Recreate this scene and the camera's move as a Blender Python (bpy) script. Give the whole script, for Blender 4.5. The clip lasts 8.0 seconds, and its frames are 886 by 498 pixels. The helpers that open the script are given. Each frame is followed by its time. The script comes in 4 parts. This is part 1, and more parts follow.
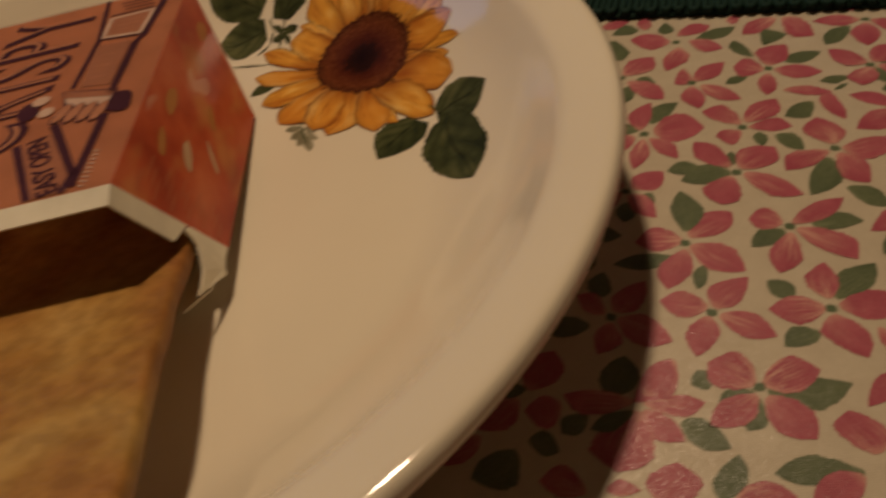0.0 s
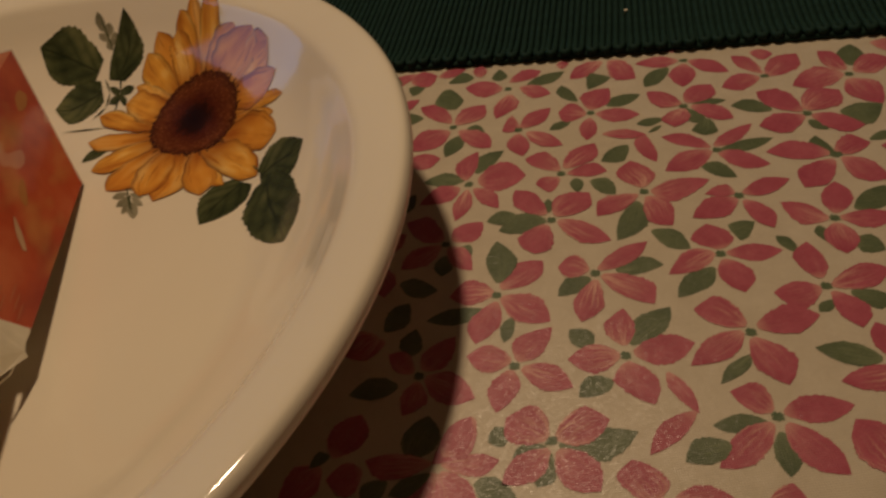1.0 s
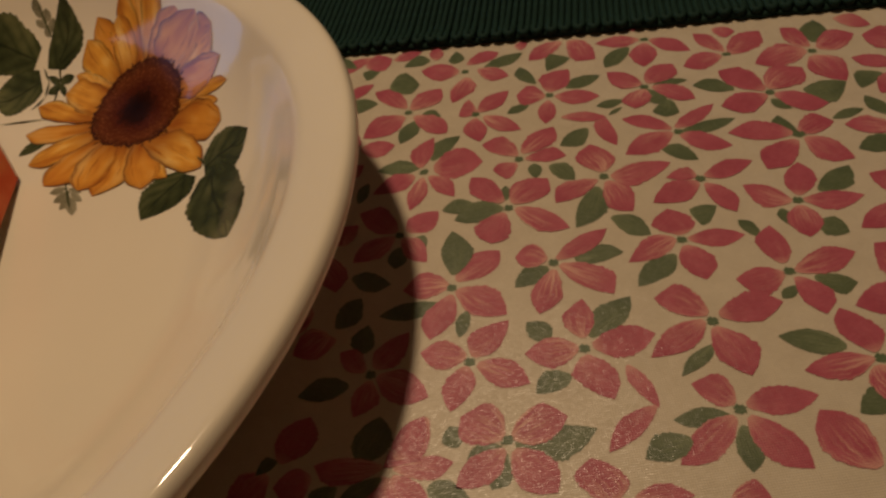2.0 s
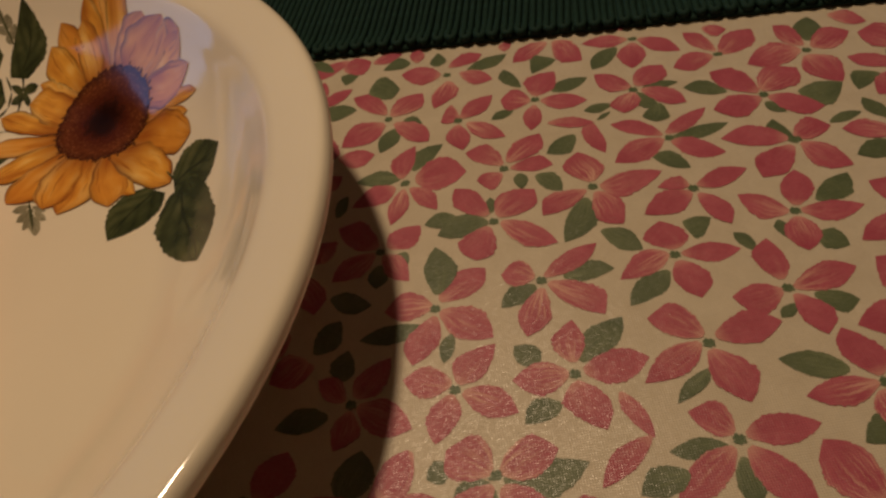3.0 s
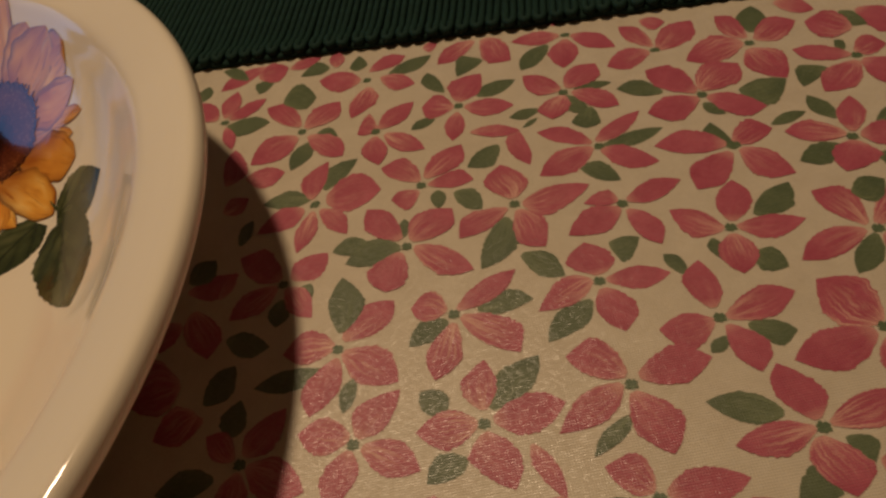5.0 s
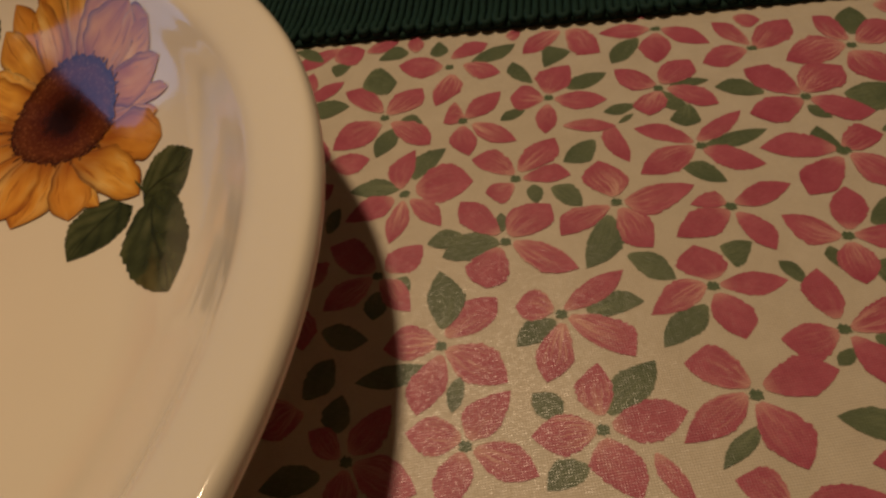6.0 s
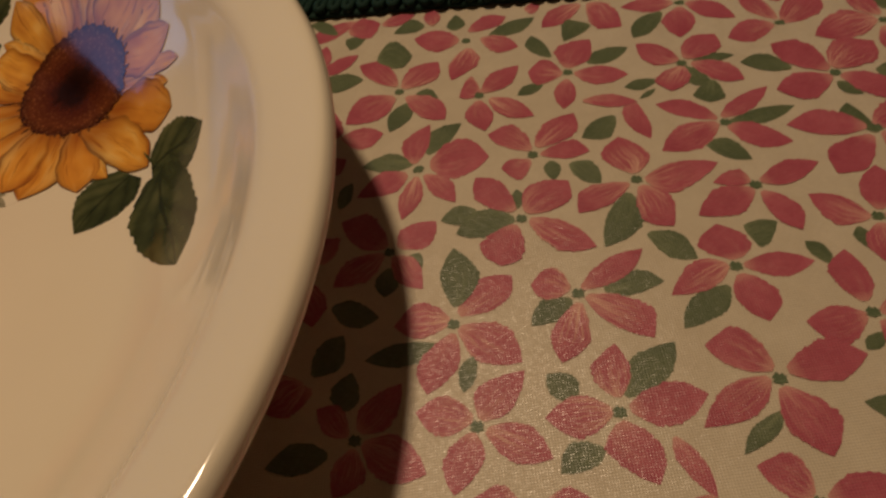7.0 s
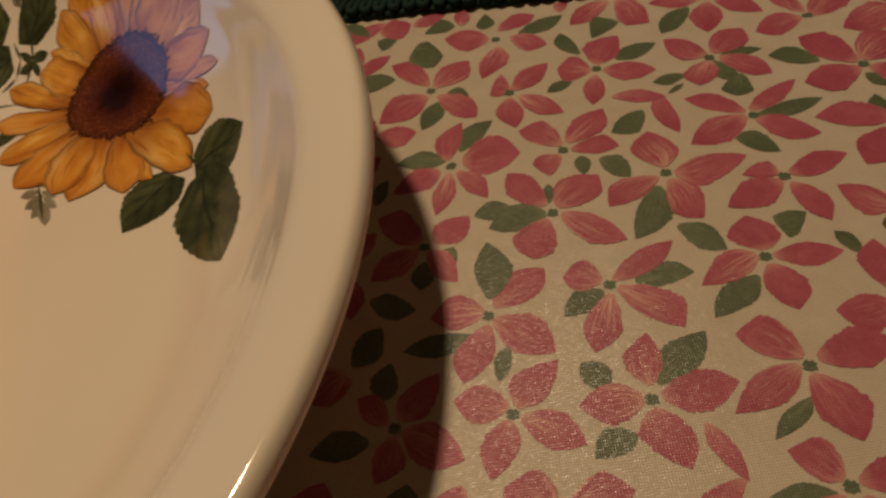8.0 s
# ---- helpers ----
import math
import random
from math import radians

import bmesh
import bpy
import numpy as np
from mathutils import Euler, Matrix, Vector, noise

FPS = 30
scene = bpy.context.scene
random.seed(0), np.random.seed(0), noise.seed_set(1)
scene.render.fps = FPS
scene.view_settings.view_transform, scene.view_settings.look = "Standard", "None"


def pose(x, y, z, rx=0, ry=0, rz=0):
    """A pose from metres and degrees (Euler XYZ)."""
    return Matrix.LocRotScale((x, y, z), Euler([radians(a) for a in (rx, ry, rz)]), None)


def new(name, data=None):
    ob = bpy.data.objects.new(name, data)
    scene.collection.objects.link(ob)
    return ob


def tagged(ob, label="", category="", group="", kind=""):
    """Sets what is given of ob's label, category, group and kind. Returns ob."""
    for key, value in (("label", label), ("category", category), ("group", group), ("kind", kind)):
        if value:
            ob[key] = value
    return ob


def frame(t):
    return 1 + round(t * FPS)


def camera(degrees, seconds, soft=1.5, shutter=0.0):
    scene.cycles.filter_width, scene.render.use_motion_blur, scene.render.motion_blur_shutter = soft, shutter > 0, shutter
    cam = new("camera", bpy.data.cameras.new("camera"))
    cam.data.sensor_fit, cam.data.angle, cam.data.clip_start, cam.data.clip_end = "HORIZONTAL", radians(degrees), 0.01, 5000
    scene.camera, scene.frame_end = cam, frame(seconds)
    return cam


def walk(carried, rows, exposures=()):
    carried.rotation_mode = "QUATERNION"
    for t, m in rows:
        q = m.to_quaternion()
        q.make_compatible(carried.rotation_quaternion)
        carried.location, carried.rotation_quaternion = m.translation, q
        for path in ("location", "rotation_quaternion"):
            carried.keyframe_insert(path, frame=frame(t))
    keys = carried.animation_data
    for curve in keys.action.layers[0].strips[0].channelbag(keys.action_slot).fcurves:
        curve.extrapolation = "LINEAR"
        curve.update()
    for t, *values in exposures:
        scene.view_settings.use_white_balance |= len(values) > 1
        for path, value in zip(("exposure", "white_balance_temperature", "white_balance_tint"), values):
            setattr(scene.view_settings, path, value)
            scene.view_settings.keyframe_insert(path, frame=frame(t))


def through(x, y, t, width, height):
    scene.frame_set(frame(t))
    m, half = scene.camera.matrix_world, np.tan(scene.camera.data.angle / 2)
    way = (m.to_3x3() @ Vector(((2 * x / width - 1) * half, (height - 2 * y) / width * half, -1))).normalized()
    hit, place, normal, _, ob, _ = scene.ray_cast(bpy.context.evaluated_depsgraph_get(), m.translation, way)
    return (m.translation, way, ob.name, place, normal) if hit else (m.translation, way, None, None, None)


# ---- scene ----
cam = camera(58.02, 8.0, soft=2.6, shutter=0.8)
PATH = [
    (0.0, -0.07673, -0.14466, 0.13567, 46.377, 10.404, 0.889),
    (0.1, -0.07357, -0.14425, 0.13449, 46.866, 10.388, 0.508),
    (0.2, -0.06863, -0.14372, 0.13474, 47.121, 10.675, -0.110),
    (0.3, -0.06421, -0.14347, 0.13489, 47.151, 10.946, -0.689),
    (0.5, -0.05172, -0.14333, 0.13654, 47.092, 11.178, -2.085),
    (0.7, -0.04672, -0.14205, 0.13741, 47.087, 10.564, -3.464),
    (1.0, -0.04484, -0.13982, 0.13691, 47.078, 10.072, -4.344),
    (1.5, -0.04159, -0.13544, 0.13638, 46.345, 9.928, -5.757),
    (1.7, -0.04108, -0.13496, 0.13247, 46.064, 9.894, -6.057),
    (2.8, -0.03445, -0.12456, 0.13169, 44.239, 9.888, -7.436),
    (3.0, -0.03680, -0.12248, 0.13072, 44.348, 9.987, -7.681),
    (3.2, -0.03307, -0.12168, 0.12897, 44.355, 10.390, -7.708),
    (3.5, -0.02785, -0.12160, 0.12679, 44.113, 10.730, -8.078),
    (3.7, -0.02182, -0.11787, 0.12498, 43.963, 10.921, -8.374),
    (4.0, -0.01498, -0.11257, 0.11984, 43.612, 11.271, -9.209),
    (4.2, -0.01445, -0.11071, 0.12089, 43.307, 11.478, -9.598),
    (5.3, -0.02197, -0.10420, 0.12282, 42.453, 10.528, -9.472),
    (5.5, -0.02749, -0.10228, 0.12243, 42.321, 10.167, -9.338),
    (5.7, -0.03247, -0.10039, 0.12377, 42.142, 9.625, -8.745),
    (6.0, -0.03861, -0.09833, 0.12452, 41.822, 9.146, -8.173),
    (6.5, -0.03940, -0.09751, 0.12235, 41.278, 9.264, -7.779),
    (7.0, -0.03887, -0.09671, 0.12019, 40.939, 9.478, -6.924),
    (7.2, -0.03399, -0.09852, 0.11927, 40.734, 10.333, -6.646),
    (7.5, -0.03234, -0.10102, 0.11912, 40.530, 10.648, -6.744),
    (7.7, -0.03746, -0.09828, 0.12227, 40.493, 10.819, -6.777),
    (8.0, -0.04013, -0.10016, 0.12340, 40.930, 11.359, -6.112),
]
walk(cam, [(t, pose(x, y, z, rx, ry, rz)) for t, x, y, z, rx, ry, rz in PATH],
     exposures=[(0.0, -0.08), (0.5, -0.22), (1.0, -0.2), (1.5, -0.12), (3.0, 0.0), (4.2, 0.0), (5.5, 0.07), (7.0, -0.03), (8.0, -0.03)])

# ---- light: one warm bulb over the table, a dusk window far off ----
world = bpy.data.worlds.new("world")
scene.world = world
world.use_nodes = True
world.node_tree.nodes["Background"].inputs["Color"].default_value = (0.35, 0.5, 1.0, 1)
world.node_tree.nodes["Background"].inputs["Strength"].default_value = 0.015

bulb = bpy.data.lights.new("ceiling_bulb", "POINT")
bulb.energy, bulb.color, bulb.shadow_soft_size = 17.3, (1.0, 0.715, 0.45), 0.032
new("ceiling_bulb", bulb).location = (-0.152, 0.196, 0.89)


# ---- materials ----
class Nodes:
    """Short hand for building one node material."""

    def __init__(self, name, color=(0.5, 0.5, 0.5), rough=0.5, spec=0.5, metal=0.0):
        self.m = bpy.data.materials.new(name)
        self.m.use_nodes = True
        self.t = self.m.node_tree
        self.b = self.t.nodes["Principled BSDF"]
        self.set("Base Color", (*color, 1))
        self.set("Roughness", rough)
        self.set("Specular IOR Level", spec)
        self.set("Metallic", metal)

    def set(self, key, value):
        if isinstance(value, bpy.types.NodeSocket):
            self.t.links.new(value, self.b.inputs[key])
        else:
            self.b.inputs[key].default_value = value

    def node(self, kind, **values):
        n = self.t.nodes.new(kind)
        for key, value in values.items():
            key = key.replace("_", " ").strip() if key[0].isupper() else key
            if key in n.inputs:
                if isinstance(value, bpy.types.NodeSocket):
                    self.t.links.new(value, n.inputs[key])
                else:
                    n.inputs[key].default_value = value
        return n

    def coords(self, kind="Object", scale=(1, 1, 1), turn=0.0):
        c = self.t.nodes.new("ShaderNodeTexCoord")
        m = self.t.nodes.new("ShaderNodeMapping")
        m.inputs["Scale"].default_value = scale
        m.inputs["Rotation"].default_value = (0, 0, radians(turn))
        self.t.links.new(c.outputs[kind], m.inputs["Vector"])
        return m.outputs["Vector"]

    def noise(self, scale, detail=3.0, vector=None, rough=0.5):
        n = self.t.nodes.new("ShaderNodeTexNoise")
        n.inputs["Scale"].default_value, n.inputs["Detail"].default_value = scale, detail
        n.inputs["Roughness"].default_value = rough
        self.t.links.new(vector if vector else self.coords(), n.inputs["Vector"])
        return n.outputs["Fac"]

    def wave(self, scale, vector, distortion=0.0, axis="X"):
        n = self.t.nodes.new("ShaderNodeTexWave")
        n.bands_direction = axis
        n.inputs["Scale"].default_value, n.inputs["Distortion"].default_value = scale, distortion
        self.t.links.new(vector, n.inputs["Vector"])
        return n.outputs["Fac"]

    def ramp(self, fac, *stops):
        n = self.t.nodes.new("ShaderNodeValToRGB")
        e = n.color_ramp.elements
        while len(e) < len(stops):
            e.new(0.5)
        for k, (p, col) in enumerate(stops):
            e[k].position, e[k].color = p, (*col, 1)
        self.t.links.new(fac, n.inputs["Fac"])
        return n.outputs["Color"]

    def mix(self, fac, a, b, mode="MIX"):
        n = self.t.nodes.new("ShaderNodeMix")
        n.data_type, n.blend_type = "RGBA", mode
        for sock, v in ((n.inputs[0], fac), (n.inputs[6], a), (n.inputs[7], b)):
            if isinstance(v, bpy.types.NodeSocket):
                self.t.links.new(v, sock)
            else:
                sock.default_value = v if isinstance(v, float) else (*v, 1)
        return n.outputs[2]

    def math(self, op, a, b=0.0):
        n = self.t.nodes.new("ShaderNodeMath")
        n.operation = op
        for sock, v in ((n.inputs[0], a), (n.inputs[1], b)):
            if isinstance(v, bpy.types.NodeSocket):
                self.t.links.new(v, sock)
            else:
                sock.default_value = v
        return n.outputs[0]

    def bump(self, height, strength, distance):
        n = self.t.nodes.new("ShaderNodeBump")
        n.inputs["Strength"].default_value, n.inputs["Distance"].default_value = strength, distance
        self.t.links.new(height, n.inputs["Height"])
        self.t.links.new(n.outputs["Normal"], self.b.inputs["Normal"])

    def attr(self, name):
        n = self.t.nodes.new("ShaderNodeAttribute")
        n.attribute_name = name
        return n.outputs["Fac"], n.outputs["Vector"]


def weave(n, depth=0.000025):
    """Plain weave of a cotton cloth: warp and weft threads about half a millimetre apart. Returns the height of the threads and of their fibres."""
    v = n.coords("Object", (1, 1, 1), 3)
    a, b = n.wave(640, v, 2.3, "X"), n.wave(640, v, 2.3, "Y")
    fibre = n.noise(1.0, 2, n.coords("Object", (1200, 3000, 1200), 3), 0.6)
    h = n.math("ADD", n.math("ADD", n.math("MULTIPLY", a, 0.8), n.math("MULTIPLY", b, 1.2)), n.math("MULTIPLY", fibre, 0.9))
    n.bump(h, 1.0, depth)
    return n.math("ADD", n.math("MULTIPLY", a, 0.45), n.math("MULTIPLY", b, 0.55)), fibre


def cloth_material(name, dark, light, streak=None):
    n = Nodes(name, rough=0.5, spec=0.55)
    blot = n.noise(110, 5, None, 0.65)
    col = n.ramp(blot, (0.3, dark), (0.7, light))
    if streak:
        fac, vec = n.attr("print")
        sep = n.node("ShaderNodeSeparateXYZ", Vector=vec)
        along, across = sep.outputs["X"], sep.outputs["Y"]
        comb = n.node("ShaderNodeCombineXYZ", X=n.math("MULTIPLY", along, 0.7), Y=n.math("MULTIPLY", across, 5.2), Z=sep.outputs["Z"])
        lines = n.noise(2.0, 3, comb.outputs[0], 0.65)
        thin = n.ramp(lines, (0.50, (0, 0, 0)), (0.58, (1, 1, 1)))
        some = n.math("ADD", 0.55, n.math("MULTIPLY", n.math("SINE", n.math("MULTIPLY", sep.outputs["Z"], 7.0)), 0.45))
        thin = n.math("MULTIPLY", thin, some)
        near = n.ramp(along, (0.08, (1, 1, 1)), (0.85, (0.0, 0.0, 0.0)))
        col = n.mix(n.math("MULTIPLY", n.math("MULTIPLY", thin, near), 0.97), col, streak)
        base = n.ramp(along, (0.0, (1, 1, 1)), (0.2, (0, 0, 0)))
        col = n.mix(n.math("MULTIPLY", base, 0.5), col, streak)
    thread, fibre = weave(n)
    shade = n.ramp(n.math("ADD", n.math("MULTIPLY", thread, 0.6), n.math("MULTIPLY", fibre, 0.4)), (0.25, (0.80, 0.79, 0.78)), (0.6, (1.08, 1.08, 1.08)))
    n.set("Base Color", n.mix(1.0, col, shade, "MULTIPLY"))
    # polished threads that glitter among dull ones
    spark = n.noise(1.0, 1, n.coords("Object", (900, 3200, 900), 3))
    n.set("Roughness", n.ramp(spark, (0.42, (0.40,) * 3), (0.62, (0.29,) * 3)))
    n.set("IOR", n.math("ADD", 1.38, n.math("MULTIPLY", n.ramp(spark, (0.45, (0, 0, 0)), (0.62, (1, 1, 1))), 0.24)))
    n.set("Sheen Weight", 0.08)
    return n.m


CREAM = cloth_material("cream_cotton", (0.53, 0.46, 0.345), (0.605, 0.535, 0.41))
ROSE = cloth_material("rose_print", (0.335, 0.052, 0.088), (0.47, 0.112, 0.15), (0.70, 0.44, 0.33))
LEAF = cloth_material("leaf_print", (0.070, 0.098, 0.046), (0.13, 0.158, 0.080), (0.20, 0.23, 0.12))
EYE_GREEN = cloth_material("flower_eye_print", (0.07, 0.11, 0.055), (0.13, 0.17, 0.085))


def glaze(name, build, rough=0.065):
    """Fired glaze over a printed or plain body."""
    n = Nodes(name, rough=rough, spec=0.5)
    n.set("Base Color", build(n))
    n.set("Roughness", n.ramp(n.noise(35, 3), (0.3, (rough * 0.7,) * 3), (0.7, (rough * 1.5,) * 3)))
    n.bump(n.noise(55, 2), 0.06, 0.001)
    return n.m


GLAZE = glaze("cream_glaze", lambda n: n.ramp(n.noise(14, 4), (0.3, (0.78, 0.70, 0.555)), (0.7, (0.83, 0.75, 0.595))))


# ---- meshes ----
K = 0.135  # the plate's radius in metres


def finish(name, bm, material, parent=None, label="", smooth=True):
    me = bpy.data.meshes.new(name)
    bm.to_mesh(me)
    bm.free()
    for p in me.polygons:
        p.use_smooth = smooth
    me.materials.append(material)
    ob = new(name, me)
    ob.parent = parent
    if label:
        ob["label"] = label
    return ob


def part(name, bm, material, parent, label="", smooth=True):
    return finish(name, bm, material, parent, label, smooth)


def box_mesh(bm, lo, hi):
    vs = [bm.verts.new((x, y, z)) for x in (lo[0], hi[0]) for y in (lo[1], hi[1]) for z in (lo[2], hi[2])]
    for f in ((0, 1, 3, 2), (4, 6, 7, 5), (0, 4, 5, 1), (2, 3, 7, 6), (0, 2, 6, 4), (1, 5, 7, 3)):
        bm.faces.new([vs[i] for i in f])
    return bm


def lathe(profile, steps=160):
    bm = bmesh.new()
    rings = []
    for r, z in profile:
        if r < 1e-6:
            rings.append([bm.verts.new((0, 0, z))])
        else:
            rings.append([bm.verts.new((r * math.cos(a), r * math.sin(a), z)) for a in (2 * math.pi * k / steps for k in range(steps))])
    for a, b in zip(rings, rings[1:]):
        for k in range(steps):
            j = (k + 1) % steps
            if len(a) == 1:
                bm.faces.new((a[0], b[k], b[j]))
            elif len(b) == 1:
                bm.faces.new((a[k], b[0], a[j]))
            else:
                bm.faces.new((a[k], b[k], b[j], a[j]))
    bmesh.ops.recalc_face_normals(bm, faces=bm.faces)
    return bm


def spline(points, per=6):
    """Catmull-Rom through 2D points."""
    out = []
    p = [points[0]] + list(points) + [points[-1]]
    for k in range(1, len(p) - 2):
        for s in range(per):
            t = s / per
            out.append(tuple(0.5 * (2 * b + (c - a) * t + (2 * a - 5 * b + 4 * c - d) * t * t + (3 * b - a - 3 * c + d) * t ** 3)
                             for a, b, c, d in zip(p[k - 1], p[k], p[k + 1], p[k + 2])))
    return out + [tuple(points[-1])]


# ---- room that closes the place ----
WALL = Nodes("plain_wall_paint", (0.5, 0.42, 0.33), 0.8, 0.2)
WALL.set("Base Color", WALL.ramp(WALL.noise(3, 4), (0.3, (0.22, 0.175, 0.13)), (0.7, (0.28, 0.225, 0.17))))
FLOORM = Nodes("brown_floor", (0.16, 0.09, 0.05), 0.5, 0.4)
FLOORM.set("Base Color", FLOORM.ramp(FLOORM.noise(6, 5), (0.3, (0.12, 0.07, 0.04)), (0.7, (0.2, 0.12, 0.07))))
X0, X1, Y0, Y1, Z0, Z1 = -1.5, 1.9, -2.0, 3.6, -0.76, 2.0
SKEW = radians(30)  # the table stands askew in the room


def askew(ob):
    ob.rotation_euler = (0, 0, SKEW)
    return ob


for name, lo, hi, mat in (
    ("floor", (X0, Y0, Z0 - 0.1), (X1, Y1, Z0), FLOORM.m),
    ("ceiling", (X0, Y0, Z1), (X1, Y1, Z1 + 0.1), WALL.m),
    ("wall_east", (X1, Y0 - 0.1, Z0 - 0.1), (X1 + 0.1, Y1 + 0.1, Z1 + 0.1), WALL.m),
    ("wall_south", (X0, Y0 - 0.1, Z0 - 0.1), (X1, Y0, Z1 + 0.1), WALL.m),
    ("wall_north", (X0, Y1, Z0 - 0.1), (X1, Y1 + 0.1, Z1 + 0.1), WALL.m),
):
    tagged(askew(finish(name, box_mesh(bmesh.new(), lo, hi), mat, smooth=False)), "plain warm painted surface of the dim room", name.split("_")[0], kind="structure")
# west wall with the window opening that the glaze mirrors
WY0, WY1, WZ0, WZ1 = 1.34, 3.15, 0.40, 1.585
bm = bmesh.new()
for lo, hi in (((Y0 - 0.1, Z0 - 0.1), (WY0, Z1 + 0.1)), ((WY1, Z0 - 0.1), (Y1 + 0.1, Z1 + 0.1)), ((WY0, Z0 - 0.1), (WY1, WZ0)), ((WY0, WZ1), (WY1, Z1 + 0.1))):
    box_mesh(bm, (X0 - 0.1, lo[0], lo[1]), (X0, hi[0], hi[1]))
tagged(askew(finish("wall_west", bm, WALL.m, smooth=False)), "plain warm painted wall with a window opening", "wall", kind="structure")
DUSK = Nodes("dusk_sky", (0, 0, 0), 1, 0)
DUSK.set("Emission Color", (0.19, 0.46, 1.0, 1))
DUSK.set("Emission Strength", 1.22)
bm = bmesh.new()
box_mesh(bm, (X0 - 0.45, WY0 - 0.6, WZ0 - 0.6), (X0 - 0.44, WY1 + 1.6, WZ1 + 0.6))
tagged(askew(finish("backdrop", bm, DUSK.m, smooth=False)), "blue dusk sky outside the window", "sky", kind="structure")

# ---- table and cloth ----
OAK = Nodes("table_wood", (0.2, 0.12, 0.06), 0.4)
OAK.set("Base Color", OAK.ramp(OAK.noise(20, 5, OAK.coords("Object", (1, 12, 1))), (0.3, (0.16, 0.09, 0.045)), (0.7, (0.26, 0.16, 0.08))))
table = tagged(new("table"), "wooden table under a printed cotton cloth", "table")
top = part("tabletop", box_mesh(bmesh.new(), (-0.75, -0.42, -0.031), (0.55, 0.48, -0.0015)), OAK.m, table, smooth=False)
for x in (-0.7, 0.45):
    for y in (-0.37, 0.38):
        part("leg", box_mesh(bmesh.new(), (x, y, Z0), (x + 0.05, y + 0.05, -0.031)), OAK.m, table, smooth=False)


bm = bmesh.new()
bmesh.ops.create_grid(bm, x_segments=40, y_segments=30, size=0.5)
for v in bm.verts:
    v.co = Vector((-0.1 + v.co.x * 1.296, 0.03 + v.co.y * 0.896, 0.0))
cloth = finish("tablecloth", bm, CREAM)
tagged(cloth, "cream cotton tablecloth printed with rose flowers and green leaves", "tablecloth")

# ---- plate ----
INNER = spline([(0.0, 0.087), (0.3, 0.087), (0.5, 0.089), (0.6, 0.093), (0.65, 0.101), (0.706, 0.126), (0.776, 0.172), (0.82, 0.212), (0.855, 0.253), (0.88, 0.280), (0.912, 0.292), (0.945, 0.2995)], 6)
OUTER = spline([(0.945, 0.2995), (0.957, 0.3008), (0.9665, 0.2988), (0.9725, 0.293), (0.9758, 0.285), (0.976, 0.275), (0.971, 0.266), (0.955, 0.257), (0.92, 0.243), (0.88, 0.22), (0.84, 0.17), (0.78, 0.105), (0.72, 0.06), (0.66, 0.03), (0.64, 0.002), (0.62, 0.0), (0.6, 0.003), (0.59, 0.03), (0.4, 0.036), (0.0, 0.036)], 5)
plate = tagged(new("dinner_plate"), "cream glazed dinner plate with a sunflower print, raised rim", "plate")
PX, PY = -1.406 * K, 0.058 * K
plate.location = (PX, PY, 0.0008)
part("plate_body", lathe([(r * K, z * K) for r, z in INNER + OUTER[1:]], 220), GLAZE, plate)


def plate_z(x, y):
    """Height of the plate's upper face over its foot, from the plate's centre."""
    r = math.hypot(x, y) / K
    for (r0, z0), (r1, z1) in zip(INNER, INNER[1:]):
        if r0 <= r <= r1:
            return (z0 + (z1 - z0) * (r - r0) / (r1 - r0)) * K
    return INNER[-1][1] * K

# ---- sunflower print on the plate, millimetres from the plate's centre ----
SUN_PETALS = [
    (64.0, 80.9, 86, 19.2, 3.0, 0.63, 2.9, 0.47),
    (63.1, 84.8, 103, 14.6, 3.3, 0.8, 2.6, 0.55),
    (67.1, 79.0, 74, 19.1, 3.7, 0.62, 3.9, 0.49),
    (58.0, 80.0, 113, 20.6, 4.0, 0.8, 3.1, 0.49),
    (59.2, 79.1, 95, 16.6, 4.0, 0.78, 3.9, 0.37),
    (70.4, 77.2, 36, 10.8, 6.4, 0.38, 4.8, 0.75),
    (77.1, 68.4, 4, 14.1, 6.3, 0.48, 5.9, 0.8),
    (74.4, 69.6, 34, 13.9, 11.3, 0.25, 5.8, 0.62),
    (77.2, 57.7, -22, 18.5, 3.1, 0.38, 1.1, 0.6),
    (76.4, 65.5, -20, 17.3, 3.1, 0.32, 6.4, 0.53),
    (77.2, 55.6, -30, 15.8, 2.0, 0.48, 1.4, 0.73),
    (75.6, 50.2, -32, 19.1, 6.3, 0.25, 4.7, 0.71),
]
